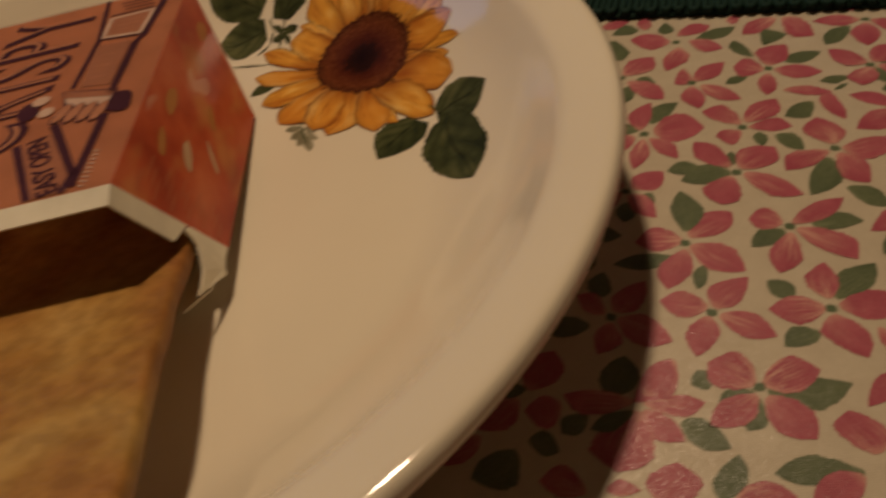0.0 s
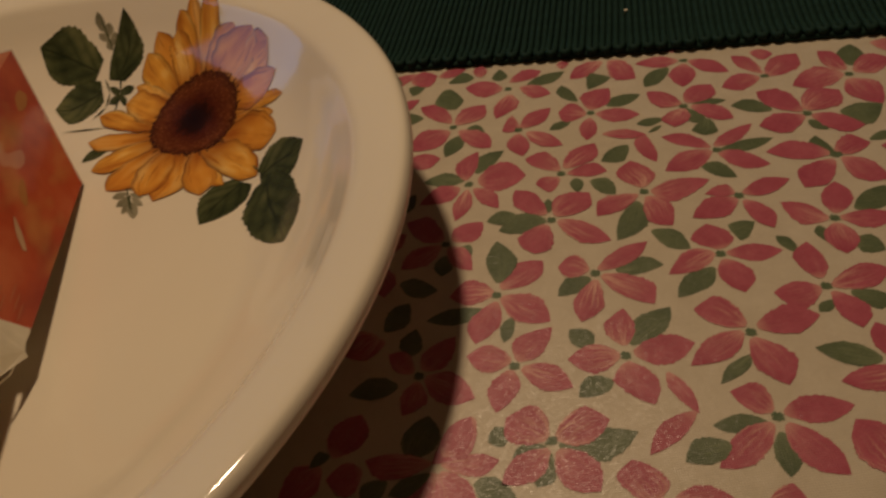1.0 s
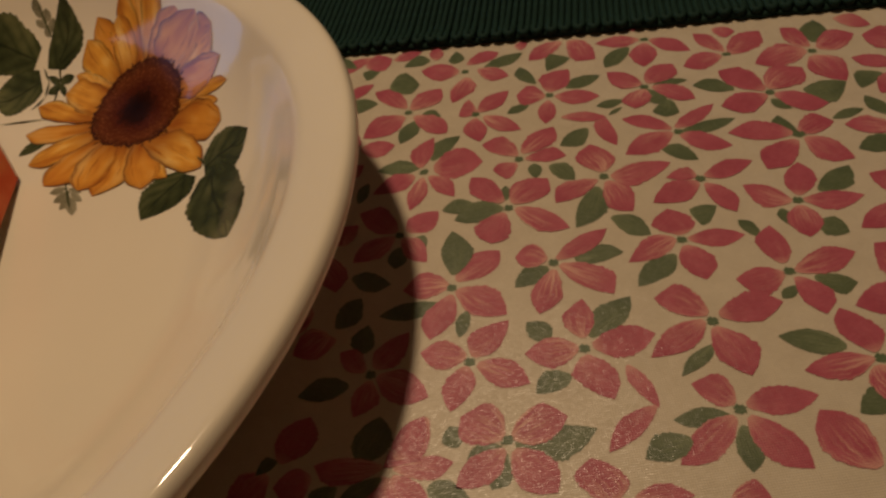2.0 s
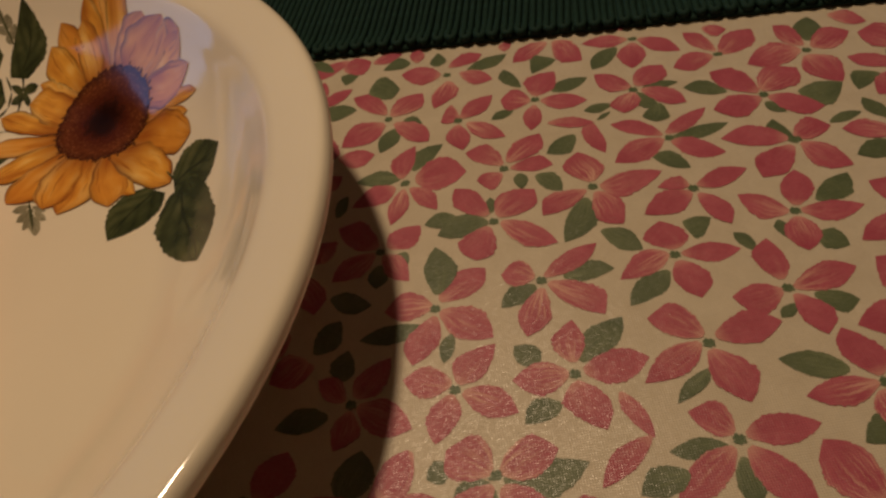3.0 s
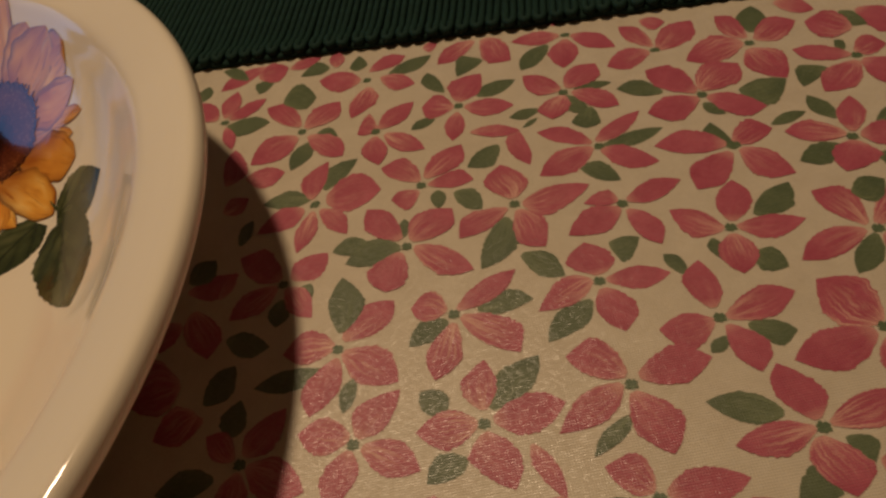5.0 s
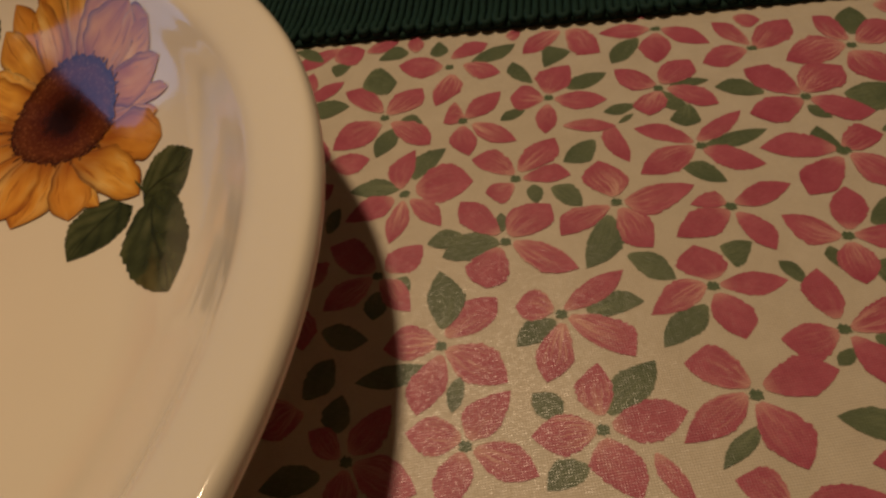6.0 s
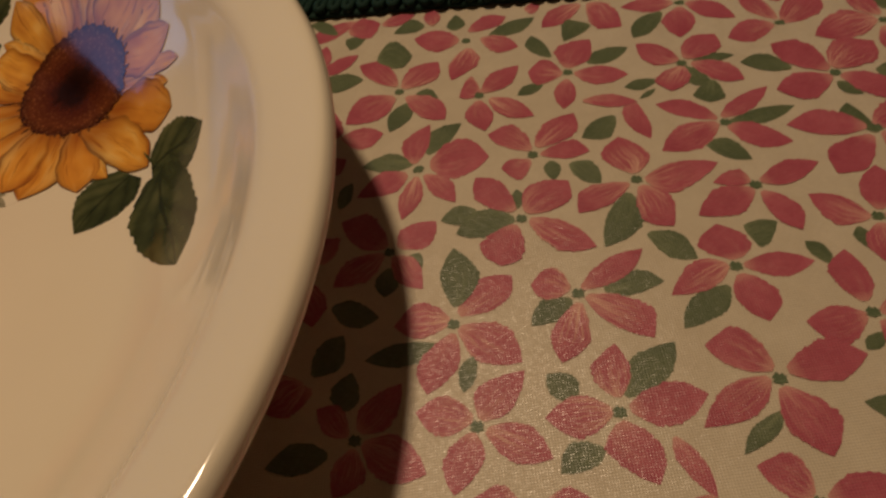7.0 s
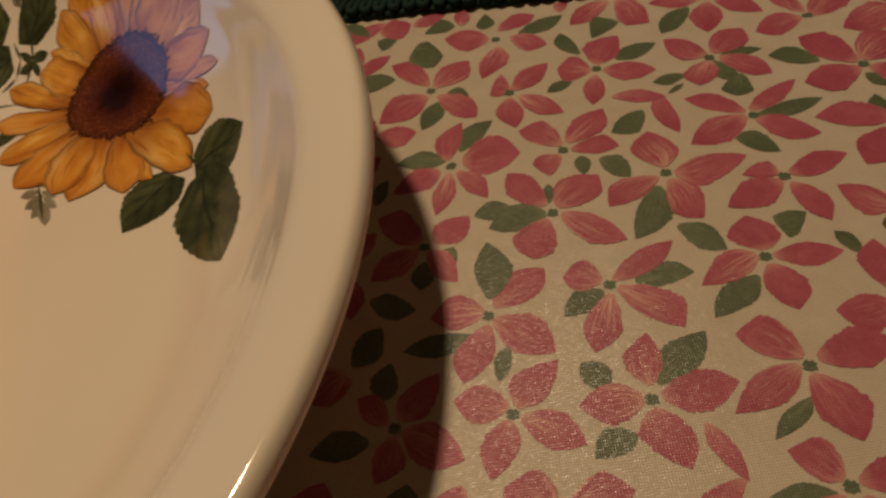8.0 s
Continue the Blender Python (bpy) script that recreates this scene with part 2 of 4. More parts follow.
SUN_PETALS += [
    (55.0, 77.6, 119, 20.3, 4.9, 0.65, 3.0, 0.51),
    (52.9, 75.8, 139, 16.9, 2.1, 0.4, 2.5, 0.54),
    (46.2, 68.5, 148, 22.3, 3.8, 0.46, 3.3, 0.7),
    (51.9, 71.5, 146, 18.7, 4.4, 0.3, 5.3, 0.8),
    (47.3, 63.1, 170, 21.1, 4.8, 0.48, 2.8, 0.63),
    (49.3, 58.7, -155, 19.5, 4.9, 0.63, 4.6, 0.58),
    (52.6, 53.6, -133, 19.9, 6.5, 0.62, 5.4, 0.61),
    (59.4, 49.1, -103, 20.0, 6.2, 0.62, 3.2, 0.55),
    (55.2, 51.6, -105, 19.0, 5.3, 0.8, 5.5, 0.49),
    (68.3, 44.7, -64, 16.3, 1.0, 0.47, 3.7, 0.64),
    (65.9, 47.6, -82, 20.0, 4.5, 0.61, 4.6, 0.4),
    (69.0, 45.8, -46, 23.9, 6.5, 0.26, 3.4, 0.48),
]
SUN_LEAVES = [
    (26.3, 96.2, 148, 24.5, 6.8, 0.55, 8.9, 0.54),
    (27.5, 91.3, -171, 17.4, 10.1, 0.59, 5.2, 0.49),
    (31.3, 92.3, 67, 18.6, 2.8, 0.3, 9.6, 0.42),
    (86.6, 26.4, 8, 14.6, 9.6, 0.34, 7.6, 0.62),
    (90.1, 25.6, -78, 30.9, 6.6, 0.61, 9.7, 0.39),
    (81.8, 28.6, -130, 17.6, 5.8, 0.36, 9.0, 0.40),
    (34.1, 60.8, -149, 8.2, 1.6, 0.5, 3.8, 0.47),
    (34.2, 87.5, 143, 5.3, 1.4, 0.26, 0.8, 0.56),
    (34.2, 87.5, -4, 5.2, 1.5, 0.49, 1.7, 0.63),
    (34.2, 86.8, -154, 4.7, 2.1, 0.49, 1.2, 0.62),
    (34.2, 86.8, -72, 5.4, 1.3, 0.68, 0.7, 0.38),
]
SUN_BUDS = [
    (46.0, 37.3, 113, 3.4, 0.8, 0.62, 0.7, 0.4),
    (46.2, 37.6, 31, 2.9, 1.5, 0.56, 2.0, 0.58),
    (46.3, 36.1, -170, 4.7, 1.8, 0.41, 1.5, 0.61),
    (47.5, 34.4, -132, 5.2, 2.2, 0.66, 1.7, 0.41),
    (47.0, 35.5, -34, 5.2, 0.8, 0.3, 1.1, 0.76),
    (48.1, 33.3, -48, 6.2, 0.9, 0.37, 1.1, 0.7),
    (48.0, 32.3, -104, 5.7, 1.5, 0.72, 1.3, 0.39),
    (48.6, 31.3, -75, 8.1, 1.4, 0.67, 1.5, 0.44),
]
SUN_BUDS += [
    (32.2, 101.6, 117, 3.4, 1.4, 0.73, 0.9, 0.51),
    (32.0, 102.7, 54, 3.6, 1.5, 0.42, 1.8, 0.69),
    (31.0, 104.2, 137, 4.4, 1.0, 0.77, 0.9, 0.44),
    (30.9, 105.3, 65, 3.3, 2.0, 0.49, 1.9, 0.6),
    (29.6, 107.1, 103, 4.9, 1.7, 0.62, 1.5, 0.34),
]


def blade(bm, base, heading, length, wl, sl, wr, sr, height, slot, seed, steps=12, z_of=None, jag=0.03, root=0.1, teeth=0.0, blunt=1.9):
    """A petal or leaf lying on a surface: widths to both sides of its axis, each at its own place along it."""
    ca, sa = math.cos(radians(heading)), math.sin(radians(heading))
    layer = bm.verts.layers.float_vector.get("print") or bm.verts.layers.float_vector.new("print")
    rng = random.Random(seed)
    phase = [rng.uniform(0, 6.28) for _ in range(4)]

    rough_edge = 0.055 if z_of is None else 0.0

    def side(s, w, sp):
        g = root + (1 - root) * math.sin(math.pi / 2 * s / sp) ** 0.85 if s < sp else 1 - min(1, (s - sp) / (1 - sp)) ** blunt
        saw = teeth * ((s * 11 + phase[1]) % 1.0 - 0.5)
        return w * g * (1 + saw + jag * math.sin(9 * s + phase[0] + sp) + jag * 0.7 * math.sin(23 * s + phase[1] * sp) + rough_edge * rng.uniform(-1, 1))

    rows = []
    for i in range(steps + 1):
        s = i / steps
        s = 0.012 + 0.985 * s
        a, b = side(s, wl, sl), -side(s, wr, sr)
        row = []
        for k in range(5):
            u = k / 4
            y = b + (a - b) * u
            x, yy = base[0] + ca * s * length - sa * y, base[1] + sa * s * length + ca * y
            v = bm.verts.new((x, yy, (z_of(x, yy) if z_of else 0.0) + height))
            v[layer] = (s, 2 * u - 1, phase[2])
            row.append(v)
        rows.append(row)
    for r0, r1 in zip(rows, rows[1:]):
        for k in range(4):
            f = bm.faces.new((r0[k], r1[k], r1[k + 1], r0[k + 1]))
            f.material_index = slot
            f.smooth = True


def eye(bm, x, y, size, height, slot, seed):
    """The dark green stamens in a flower's middle."""
    rng = random.Random(seed)
    layer = bm.verts.layers.float_vector.get("print") or bm.verts.layers.float_vector.new("print")
    ring = [bm.verts.new((x + size * (1 + rng.uniform(-0.3, 0.3)) * math.cos(a), y + size * 0.85 * (1 + rng.uniform(-0.3, 0.3)) * math.sin(a), height))
            for a in (2 * math.pi * k / 26 for k in range(26))]
    bm.faces.new(ring).material_index = slot


FILL = []
TAKEN = []
count = [0]


def motif_mesh(bm, petals, leaves, middle, lift, at=(0, 0), turn=0.0, steps=30):
    for slot, rows in ((1, leaves), (0, petals)):
        for dx, dy, heading, length, wl, sl, wr, sr in rows:
            lift += 0.000004
            c, s = math.cos(turn), math.sin(turn)
            base = (at[0] + (dx * c - dy * s) / 1000, at[1] + (dx * s + dy * c) / 1000)
            blade(bm, base, heading + math.degrees(turn), length / 1000, wl / 1000, sl, wr / 1000, sr, lift, slot, int(length * 91 + heading), steps)
    if middle:
        eye(bm, at[0], at[1], 0.00125, lift + 0.000006, 2, len(petals) * 7 + int(at[0] * 1e4))


def print_motif(x, y, middle, petals, leaves):
    """One printed flower or loose leaf of the cloth's pattern."""
    count[0] += 1
    bm = bmesh.new()
    motif_mesh(bm, petals, leaves, middle, 0.00006 + 0.00002 * (count[0] % 5))
    ob = part("printed_flower" if middle else "printed_petal" if petals else "printed_leaf", bm, ROSE, cloth)
    ob.data.materials.append(LEAF)
    ob.data.materials.append(EYE_GREEN)
    ob.location = (x / 1000, y / 1000, 0)
    for dx, dy, heading, length, *_ in petals + leaves:
        for k in (0.1, 0.6, 1.0):
            TAKEN.append((x + dx + k * length * math.cos(radians(heading)), y + dy + k * length * math.sin(radians(heading))))
    if middle and len(petals) == 4:
        FILL.append((petals, leaves))



def sun_colour(n, dark, mid, light):
    """Painted petal: broad washes from light to dark, a few drawn lines, a broken dark outline."""
    fac, vec = n.attr("print")
    sep = n.node("ShaderNodeSeparateXYZ", Vector=vec)
    along, across, own = sep.outputs["X"], sep.outputs["Y"], sep.outputs["Z"]
    broad = n.node("ShaderNodeCombineXYZ", X=n.math("MULTIPLY", along, 1.1), Y=n.math("MULTIPLY", across, 0.8), Z=own)
    wash = n.noise(1.5, 2, broad.outputs[0], 0.5)
    side = n.math("MULTIPLY", n.math("MULTIPLY", across, n.math("SINE", n.math("MULTIPLY", own, 5.0))), 0.16)
    col = n.ramp(n.math("ADD", wash, side), (0.28, dark), (0.5, mid), (0.70, light))
    warm = n.math("MULTIPLY", n.math("ADD", n.math("SINE", n.math("MULTIPLY", own, 9.0)), 1.0), 0.22)
    col = n.mix(warm, col, (0.60, 0.19, 0.025))
    fine = n.node("ShaderNodeCombineXYZ", X=n.math("MULTIPLY", along, 0.7), Y=n.math("MULTIPLY", across, 3.2), Z=own)
    lines = n.ramp(n.noise(2.0, 3, fine.outputs[0], 0.6), (0.35, (1, 1, 1)), (0.43, (0, 0, 0)))
    col = n.mix(n.math("MULTIPLY", lines, 0.8), col, (0.33, 0.10, 0.018))
    tip = n.ramp(along, (0.82, (0, 0, 0)), (1.0, (1, 1, 1)))
    col = n.mix(n.math("MULTIPLY", tip, 0.35), col, (0.26, 0.085, 0.02))
    root = n.ramp(along, (0.14, (1, 1, 1)), (0.5, (0, 0, 0)))
    col = n.mix(n.math("MULTIPLY", root, 0.66), col, (0.27, 0.07, 0.015))
    rim = n.math("POWER", n.math("ABSOLUTE", across), 6.0)
    broken = n.ramp(n.noise(2.6, 2, broad.outputs[0]), (0.35, (0.45,) * 3), (0.55, (1.0,) * 3))
    return n.mix(n.math("MULTIPLY", rim, broken), col, (0.10, 0.03, 0.012))


def leaf_colour(n, dark, mid, light):
    fac, vec = n.attr("print")
    sep = n.node("ShaderNodeSeparateXYZ", Vector=vec)
    along, across = sep.outputs["X"], sep.outputs["Y"]
    vein = n.math("ADD", n.math("MULTIPLY", along, 10.0), n.math("MULTIPLY", n.math("ABSOLUTE", across), -5.0))
    ribs = n.math("ABSOLUTE", n.math("SINE", vein))
    col = n.ramp(n.math("ADD", n.math("MULTIPLY", ribs, 0.12), n.math("MULTIPLY", n.noise(95, 4), 0.88)), (0.25, dark), (0.5, mid), (0.75, light))
    mid_rib = n.ramp(n.math("ABSOLUTE", across), (0.01, (1, 1, 1)), (0.09, (0, 0, 0)))
    return n.mix(n.math("MULTIPLY", mid_rib, 0.7), col, dark)


def head_colour(n):
    v = n.coords("Object")
    fac, vec = n.attr("print")
    sep = n.node("ShaderNodeSeparateXYZ", Vector=vec)
    seeds = n.t.nodes.new("ShaderNodeTexVoronoi")
    seeds.inputs["Scale"].default_value = 1100
    n.t.links.new(v, seeds.inputs["Vector"])
    zone = n.math("ADD", sep.outputs["X"], n.math("MULTIPLY", n.math("SUBTRACT", n.noise(300, 3), 0.5), 0.3))
    col = n.ramp(zone, (0.0, (0.016, 0.005, 0.004)), (0.28, (0.03, 0.009, 0.006)), (0.48, (0.10, 0.022, 0.011)), (0.8, (0.17, 0.045, 0.016)), (1.0, (0.08, 0.024, 0.010)))
    dots = n.math("MULTIPLY", n.ramp(seeds.outputs["Distance"], (0.12, (1, 1, 1)), (0.34, (0, 0, 0))), n.ramp(zone, (0.5, (0, 0, 0)), (0.75, (0.4,) * 3)))
    col = n.mix(dots, col, (0.46, 0.20, 0.06))
    return n.mix(0.6, col, n.ramp(seeds.outputs["Distance"], (0.0, (1, 1, 1)), (0.8, (0.45, 0.4, 0.4))), "MULTIPLY")


SUN = glaze("sunflower_petal_print", lambda n: sun_colour(n, (0.50, 0.18, 0.024), (0.78, 0.38, 0.055), (0.88, 0.57, 0.17)))
SUN_LEAF = glaze("sunflower_leaf_print", lambda n: leaf_colour(n, (0.014, 0.019, 0.009), (0.050, 0.060, 0.024), (0.135, 0.14, 0.058)))
SUN_BUD = glaze("grey_bud_print", lambda n: leaf_colour(n, (0.06, 0.06, 0.035), (0.24, 0.22, 0.14), (0.42, 0.38, 0.27)))
SUN_BRACT = glaze("dark_bract_print", lambda n: n.ramp(n.noise(200, 3), (0.3, (0.07, 0.026, 0.010)), (0.7, (0.20, 0.075, 0.02))))
SUN_HEAD = glaze("seed_head_print", head_colour)
lift = 0.00008
for rows, name, mat, jag, teeth, root, blunt in ((SUN_BUDS, "printed_bud", SUN_BUD, 0.05, 0.0, 0.1, 2.0), (SUN_LEAVES, "printed_leaf", SUN_LEAF, 0.03, 0.075, 0.45, 1.85), (SUN_PETALS, "printed_petal", SUN, 0.05, 0.0, 0.3, 2.9)):
    for dx, dy, heading, length, wl, sl, wr, sr in rows:
        bm = bmesh.new()
        lift += 0.000008 if name == "printed_petal" else 0.000004
        if name == "printed_petal":  # petals run in under the seed head
            back = 3.0
            wl, wr = wl * 1.13, wr * 1.13
            dx, dy = dx - back * math.cos(radians(heading)), dy - back * math.sin(radians(heading))
            sl, sr = (sl * length + back) / (length + back), (sr * length + back) / (length + back)
            length, sl, sr = length + back, min(sl, 0.78), min(sr, 0.78)
        blade(bm, (dx / 1000, dy / 1000), heading, length / 1000, wl / 1000, sl, wr / 1000, sr, lift, 0, int(length * 57 + heading), 44 if teeth else 30, plate_z, jag, root, teeth, blunt)
        part(name, bm, mat, plate)
# dark orange ground under the petals' roots
bm = bmesh.new()
layer = bm.verts.layers.float_vector.new("print")
ground = []
for q in (0.8, 0.95, 1.1, 1.2):
    ring = []
    for k in range(60):
        a = 2 * math.pi * k / 60
        reach = 0.0152 * q * (1 + 0.06 * math.sin(7 * a) + 0.05 * math.sin(12 * a + 1))
        x, y = 0.0628 + reach * math.cos(a), 0.0640 + reach * math.sin(a)
        v = bm.verts.new((x, y, plate_z(x, y) + 0.00009))
        v[layer] = (0.05, math.sin(3 * a) * 0.6, a)
        ring.append(v)
    ground.append(ring)
for a, b in zip(ground, ground[1:]):
    for k in range(60):
        bm.faces.new((a[k], b[k], b[(k + 1) % 60], a[(k + 1) % 60]))
part("printed_petal_ring", bm, SUN, plate)
# seed head: an uneven disc of rings about its dark heart
bm = bmesh.new()
layer = bm.verts.layers.float_vector.new("print")
rng = random.Random(3)
HX, HY, HR, DX, DY = 0.0628, 0.0640, 0.0154, 0.0624, 0.0645
wob = [(1 + 0.07 * math.cos(2 * (2 * math.pi * k / 90 + 0.8))) * (1 + rng.uniform(-0.035, 0.035)) for k in range(90)]
rings = []
for j in range(13):
    q = j / 12
    ring = []
    for k in range(90):
        a = 2 * math.pi * k / 90
        x, y = HX + HR * wob[k] * math.cos(a), HY + HR * wob[k] * math.sin(a)
        x, y = DX + (x - DX) * q, DY + (y - DY) * q
        v = bm.verts.new((x, y, plate_z(x, y) + lift + 0.00003))
        v[layer] = (q, 0, 0)
        ring.append(v)
    rings.append(ring)
for a, b in zip(rings, rings[1:]):
    for k in range(90):
        bm.faces.new((a[k], b[k], b[(k + 1) % 90], a[(k + 1) % 90]))
bmesh.ops.remove_doubles(bm, verts=rings[0], dist=1e-7)
part("printed_seed_head", bm, SUN_HEAD, plate)
# dark bracts between the petals at the head's edge
for k in range(40):
    a = 360 * k / 40 + rng.uniform(-6, 6)
    r = HR * (1 + 0.07 * math.cos(2 * radians(a) + 1.6)) * rng.uniform(0.92, 1.0)
    bm = bmesh.new()
    blade(bm, (HX + r * math.cos(radians(a)), HY + r * math.sin(radians(a))), a + rng.uniform(-18, 18), rng.uniform(0.0008, 0.0026), 0.00045, 0.4, 0.00045, 0.4, lift + 0.00002, 0, k, 6, plate_z, 0.1, 0.6)
    part("printed_bract", bm, SUN_BRACT, plate)
# thin stems
for x0, y0, heading, length in ((0.0155, 0.0757, -9, 0.0165), (0.0287, 0.0937, -73, 0.0056), (0.0303, 0.0885, -105, 0.0050), (0.0291, 0.0838, -136, 0.0060), (0.0336, 0.0868, -100, 0.0066), (0.0880, 0.0270, 122, 0.009), (0.0455, 0.0385, -72, 0.014), (0.0325, 0.1010, 108, 0.010), (0.0342, 0.0870, 88, 0.009)):
    bm = bmesh.new()
    blade(bm, (x0, y0), heading, length, 0.0003, 0.5, 0.0003, 0.5, lift + 0.00001, 0, 5, 10, plate_z, 0.1)
    part("printed_stem", bm, SUN_LEAF, plate)

# ---- printed carton lying aslant on the plate ----
def paint(name, color, rough=0.45, through=0.0, glow_color=(0.9, 0.84, 0.72)):
    n = Nodes(name, color, rough, 0.35)
    lo, hi = [c * 0.86 for c in color], [min(1, c * 1.1) for c in color]
    n.set("Base Color", n.ramp(n.noise(90, 4), (0.3, lo), (0.7, hi)))
    n.bump(n.noise(500, 2), 0.1, 0.0004)
    if through:  # thin board lets a little light through
        glow = n.node("ShaderNodeBsdfTranslucent", Color=(*glow_color, 1))
        blend = n.node("ShaderNodeMixShader", Fac=through)
        n.t.links.new(n.b.outputs[0], blend.inputs[1])
        n.t.links.new(glow.outputs[0], blend.inputs[2])
        n.t.links.new(blend.outputs[0], n.t.nodes["Material Output"].inputs["Surface"])
    return n.m


TAN = paint("salmon_printed_board", (0.60, 0.235, 0.13), through=0.45, glow_color=(0.85, 0.50, 0.30))
WHITE_BOARD = paint("raw_white_board", (0.80, 0.73, 0.59), 0.8, 0.45)
RAW_EDGE = paint("torn_white_board", (0.84, 0.78, 0.63), 0.85)
PURPLE = paint("dark_purple_ink", (0.055, 0.012, 0.022))
PEACH = paint("peach_ink", (0.47, 0.20, 0.11))
CREAM_INK = paint("cream_ink", (0.60, 0.40, 0.30))
RUST = paint("rust_ink", (0.36, 0.14, 0.075))
SIDE = Nodes("red_orange_printed_board", (0.5, 0.1, 0.04), 0.4, 0.4)
cv = SIDE.coords("Object", (1, 0.35, 1), 20)
c1 = SIDE.ramp(SIDE.noise(70, 3, SIDE.coords("Object", (1, 0.5, 0.8), 10)), (0.32, (0.30, 0.024, 0.011)), (0.5, (0.50, 0.075, 0.026)), (0.66, (0.60, 0.15, 0.06)))
spot = SIDE.ramp(SIDE.noise(95, 2, cv), (0.54, (0, 0, 0)), (0.70, (1, 1, 1)))
c2 = SIDE.mix(SIDE.math("MULTIPLY", spot, 0.5), c1, (0.62, 0.36, 0.11))
flash = SIDE.ramp(SIDE.noise(120, 1, SIDE.coords("Object", (1.3, 0.3, 1), 35)), (0.69, (0, 0, 0)), (0.72, (1, 1, 1)))
SIDE.set("Base Color", SIDE.mix(SIDE.math("MULTIPLY", flash, 0.3), c2, (0.74, 0.62, 0.46)))
SIDE.bump(SIDE.noise(500, 2), 0.1, 0.0004)

TN, TF = Vector((-0.1580, -0.0274, 0.0529)), Vector((-0.1764, 0.0872, 0.0419))
BN, BF = Vector((-0.1507, -0.0116, 0.0192)), Vector((-0.1586, 0.0521, 0.0140))
ALONG = (TF - TN).normalized()
LEFT = Vector((-ALONG.y, ALONG.x, 0)).normalized()
UP = ALONG.cross(LEFT)
WIDE = 0.074
carton = tagged(new("carton"), "open salmon and red printed food carton lying on the plate", "carton")


def panel(name, corners, material, parent, thick=0.0006, label=""):
    """A board panel, printed outside and raw white inside; corners counter-clockwise seen from outside."""
    bm = bmesh.new()
    normal = (corners[1] - corners[0]).cross(corners[-1] - corners[0]).normalized()
    if len(corners) == 4:
        n = 8
        p, q, r, s = corners
        grid = [[p.lerp(q, i / n).lerp(s.lerp(r, i / n), j / n) for j in range(n + 1)] for i in range(n + 1)]
        for lift, slot in ((0.0, 0), (-thick, 1)):
            vs = [[bm.verts.new(c + normal * lift) for c in row] for row in grid]
            for i in range(n):
                for j in range(n):
                    loop = (vs[i][j], vs[i + 1][j], vs[i + 1][j + 1], vs[i][j + 1])
                    bm.faces.new(loop if slot == 0 else loop[::-1]).material_index = slot
            if slot == 0:
                first = vs
        ring = [(i, 0) for i in range(n)] + [(n, j) for j in range(n)] + [(i, n) for i in range(n, 0, -1)] + [(0, j) for j in range(n, 0, -1)]
        for (i, j), (k, m) in zip(ring, ring[1:] + ring[:1]):
            bm.faces.new((first[i][j], vs[i][j], vs[k][m], first[k][m])).material_index = 0 if material == SIDE.m else 1
    else:
        a = [bm.verts.new(c) for c in corners]
        b = [bm.verts.new(c - normal * thick) for c in corners]
        bm.faces.new(a)
        bm.faces.new(b[::-1])
        for k in range(len(a)):
            j = (k + 1) % len(a)
            bm.faces.new((a[k], b[k], b[j], a[j]))
    ob = part(name, bm, material, parent, label, smooth=False)
    ob.data.materials.append(WHITE_BOARD)
    return ob


TNL, TFL = TN + LEFT * WIDE, TF + LEFT * WIDE
BNL, BFL = BN + LEFT * 0.068 - Vector((0, 0, 0.002)), BF + LEFT * 0.068 - Vector((0, 0, 0.0003))
top_panel = panel("top_panel", [TN, TF, TFL, TNL], TAN, carton, label="salmon printed top with dark lettering")
panel("side_panel", [BN, BF, TF, TN], SIDE.m, carton, label="red and orange printed side")
panel("side_panel", [TNL, TFL, BFL, BNL], SIDE.m, carton)
panel("bottom_panel", [BNL, BFL, BF + LEFT * 0.0012, BN + LEFT * 0.0012], WHITE_BOARD, carton)
panel("end_panel", [BF, BFL, TFL, TF], TAN, carton)
# raw white edges of the torn-open end
NEAR = -ALONG
MID = TN.lerp(BN, 0.60)
DOWN = Vector((0, 0, -1))
panel("torn_edge", [TN, TNL, TNL + NEAR * 0.0044 + DOWN * 0.0021, TN + NEAR * 0.0044 + DOWN * 0.0021 - Vector((0.0006, 0, 0))], RAW_EDGE, carton, 0.0005, "raw white torn board edge")
panel("torn_edge", [MID, TN, TN + NEAR * 0.0044 + DOWN * 0.0021 - Vector((0.0006, 0, 0)), TN.lerp(BN, 0.46) + NEAR * 0.0046 + DOWN * 0.0036], RAW_EDGE, carton, 0.0005, "raw white torn board edge")
FLAP = ((0.995, 0.0), (0.62, 0.0), (0.60, 0.0017), (0.67, 0.0030), (0.737, 0.0046), (0.80, 0.0074), (0.86, 0.0105), (0.91, 0.0142), (0.945, 0.0170), (0.965, 0.0150), (1.0, 0.0122), (1.06, 0.0084), (1.02, 0.0070), (0.995, 0.0042))
panel("torn_flap", [TN.lerp(BN, a) + NEAR * b - LEFT * (-12.0 * b * b) for a, b in FLAP], RAW_EDGE, carton, 0.0005, "torn white flap with a ragged tip")
panel("bottom_flap", [BN + Vector((-0.0015, 0.001, -0.0012)), Vector((-0.1605, -0.0040, 0.0165)), Vector((-0.1720, -0.0150, 0.0160)), Vector((-0.1582, -0.0287, 0.0172)), Vector((-0.1530, -0.0228, 0.0176))], RAW_EDGE, carton, 0.0005, "raw board flap under the pastry")

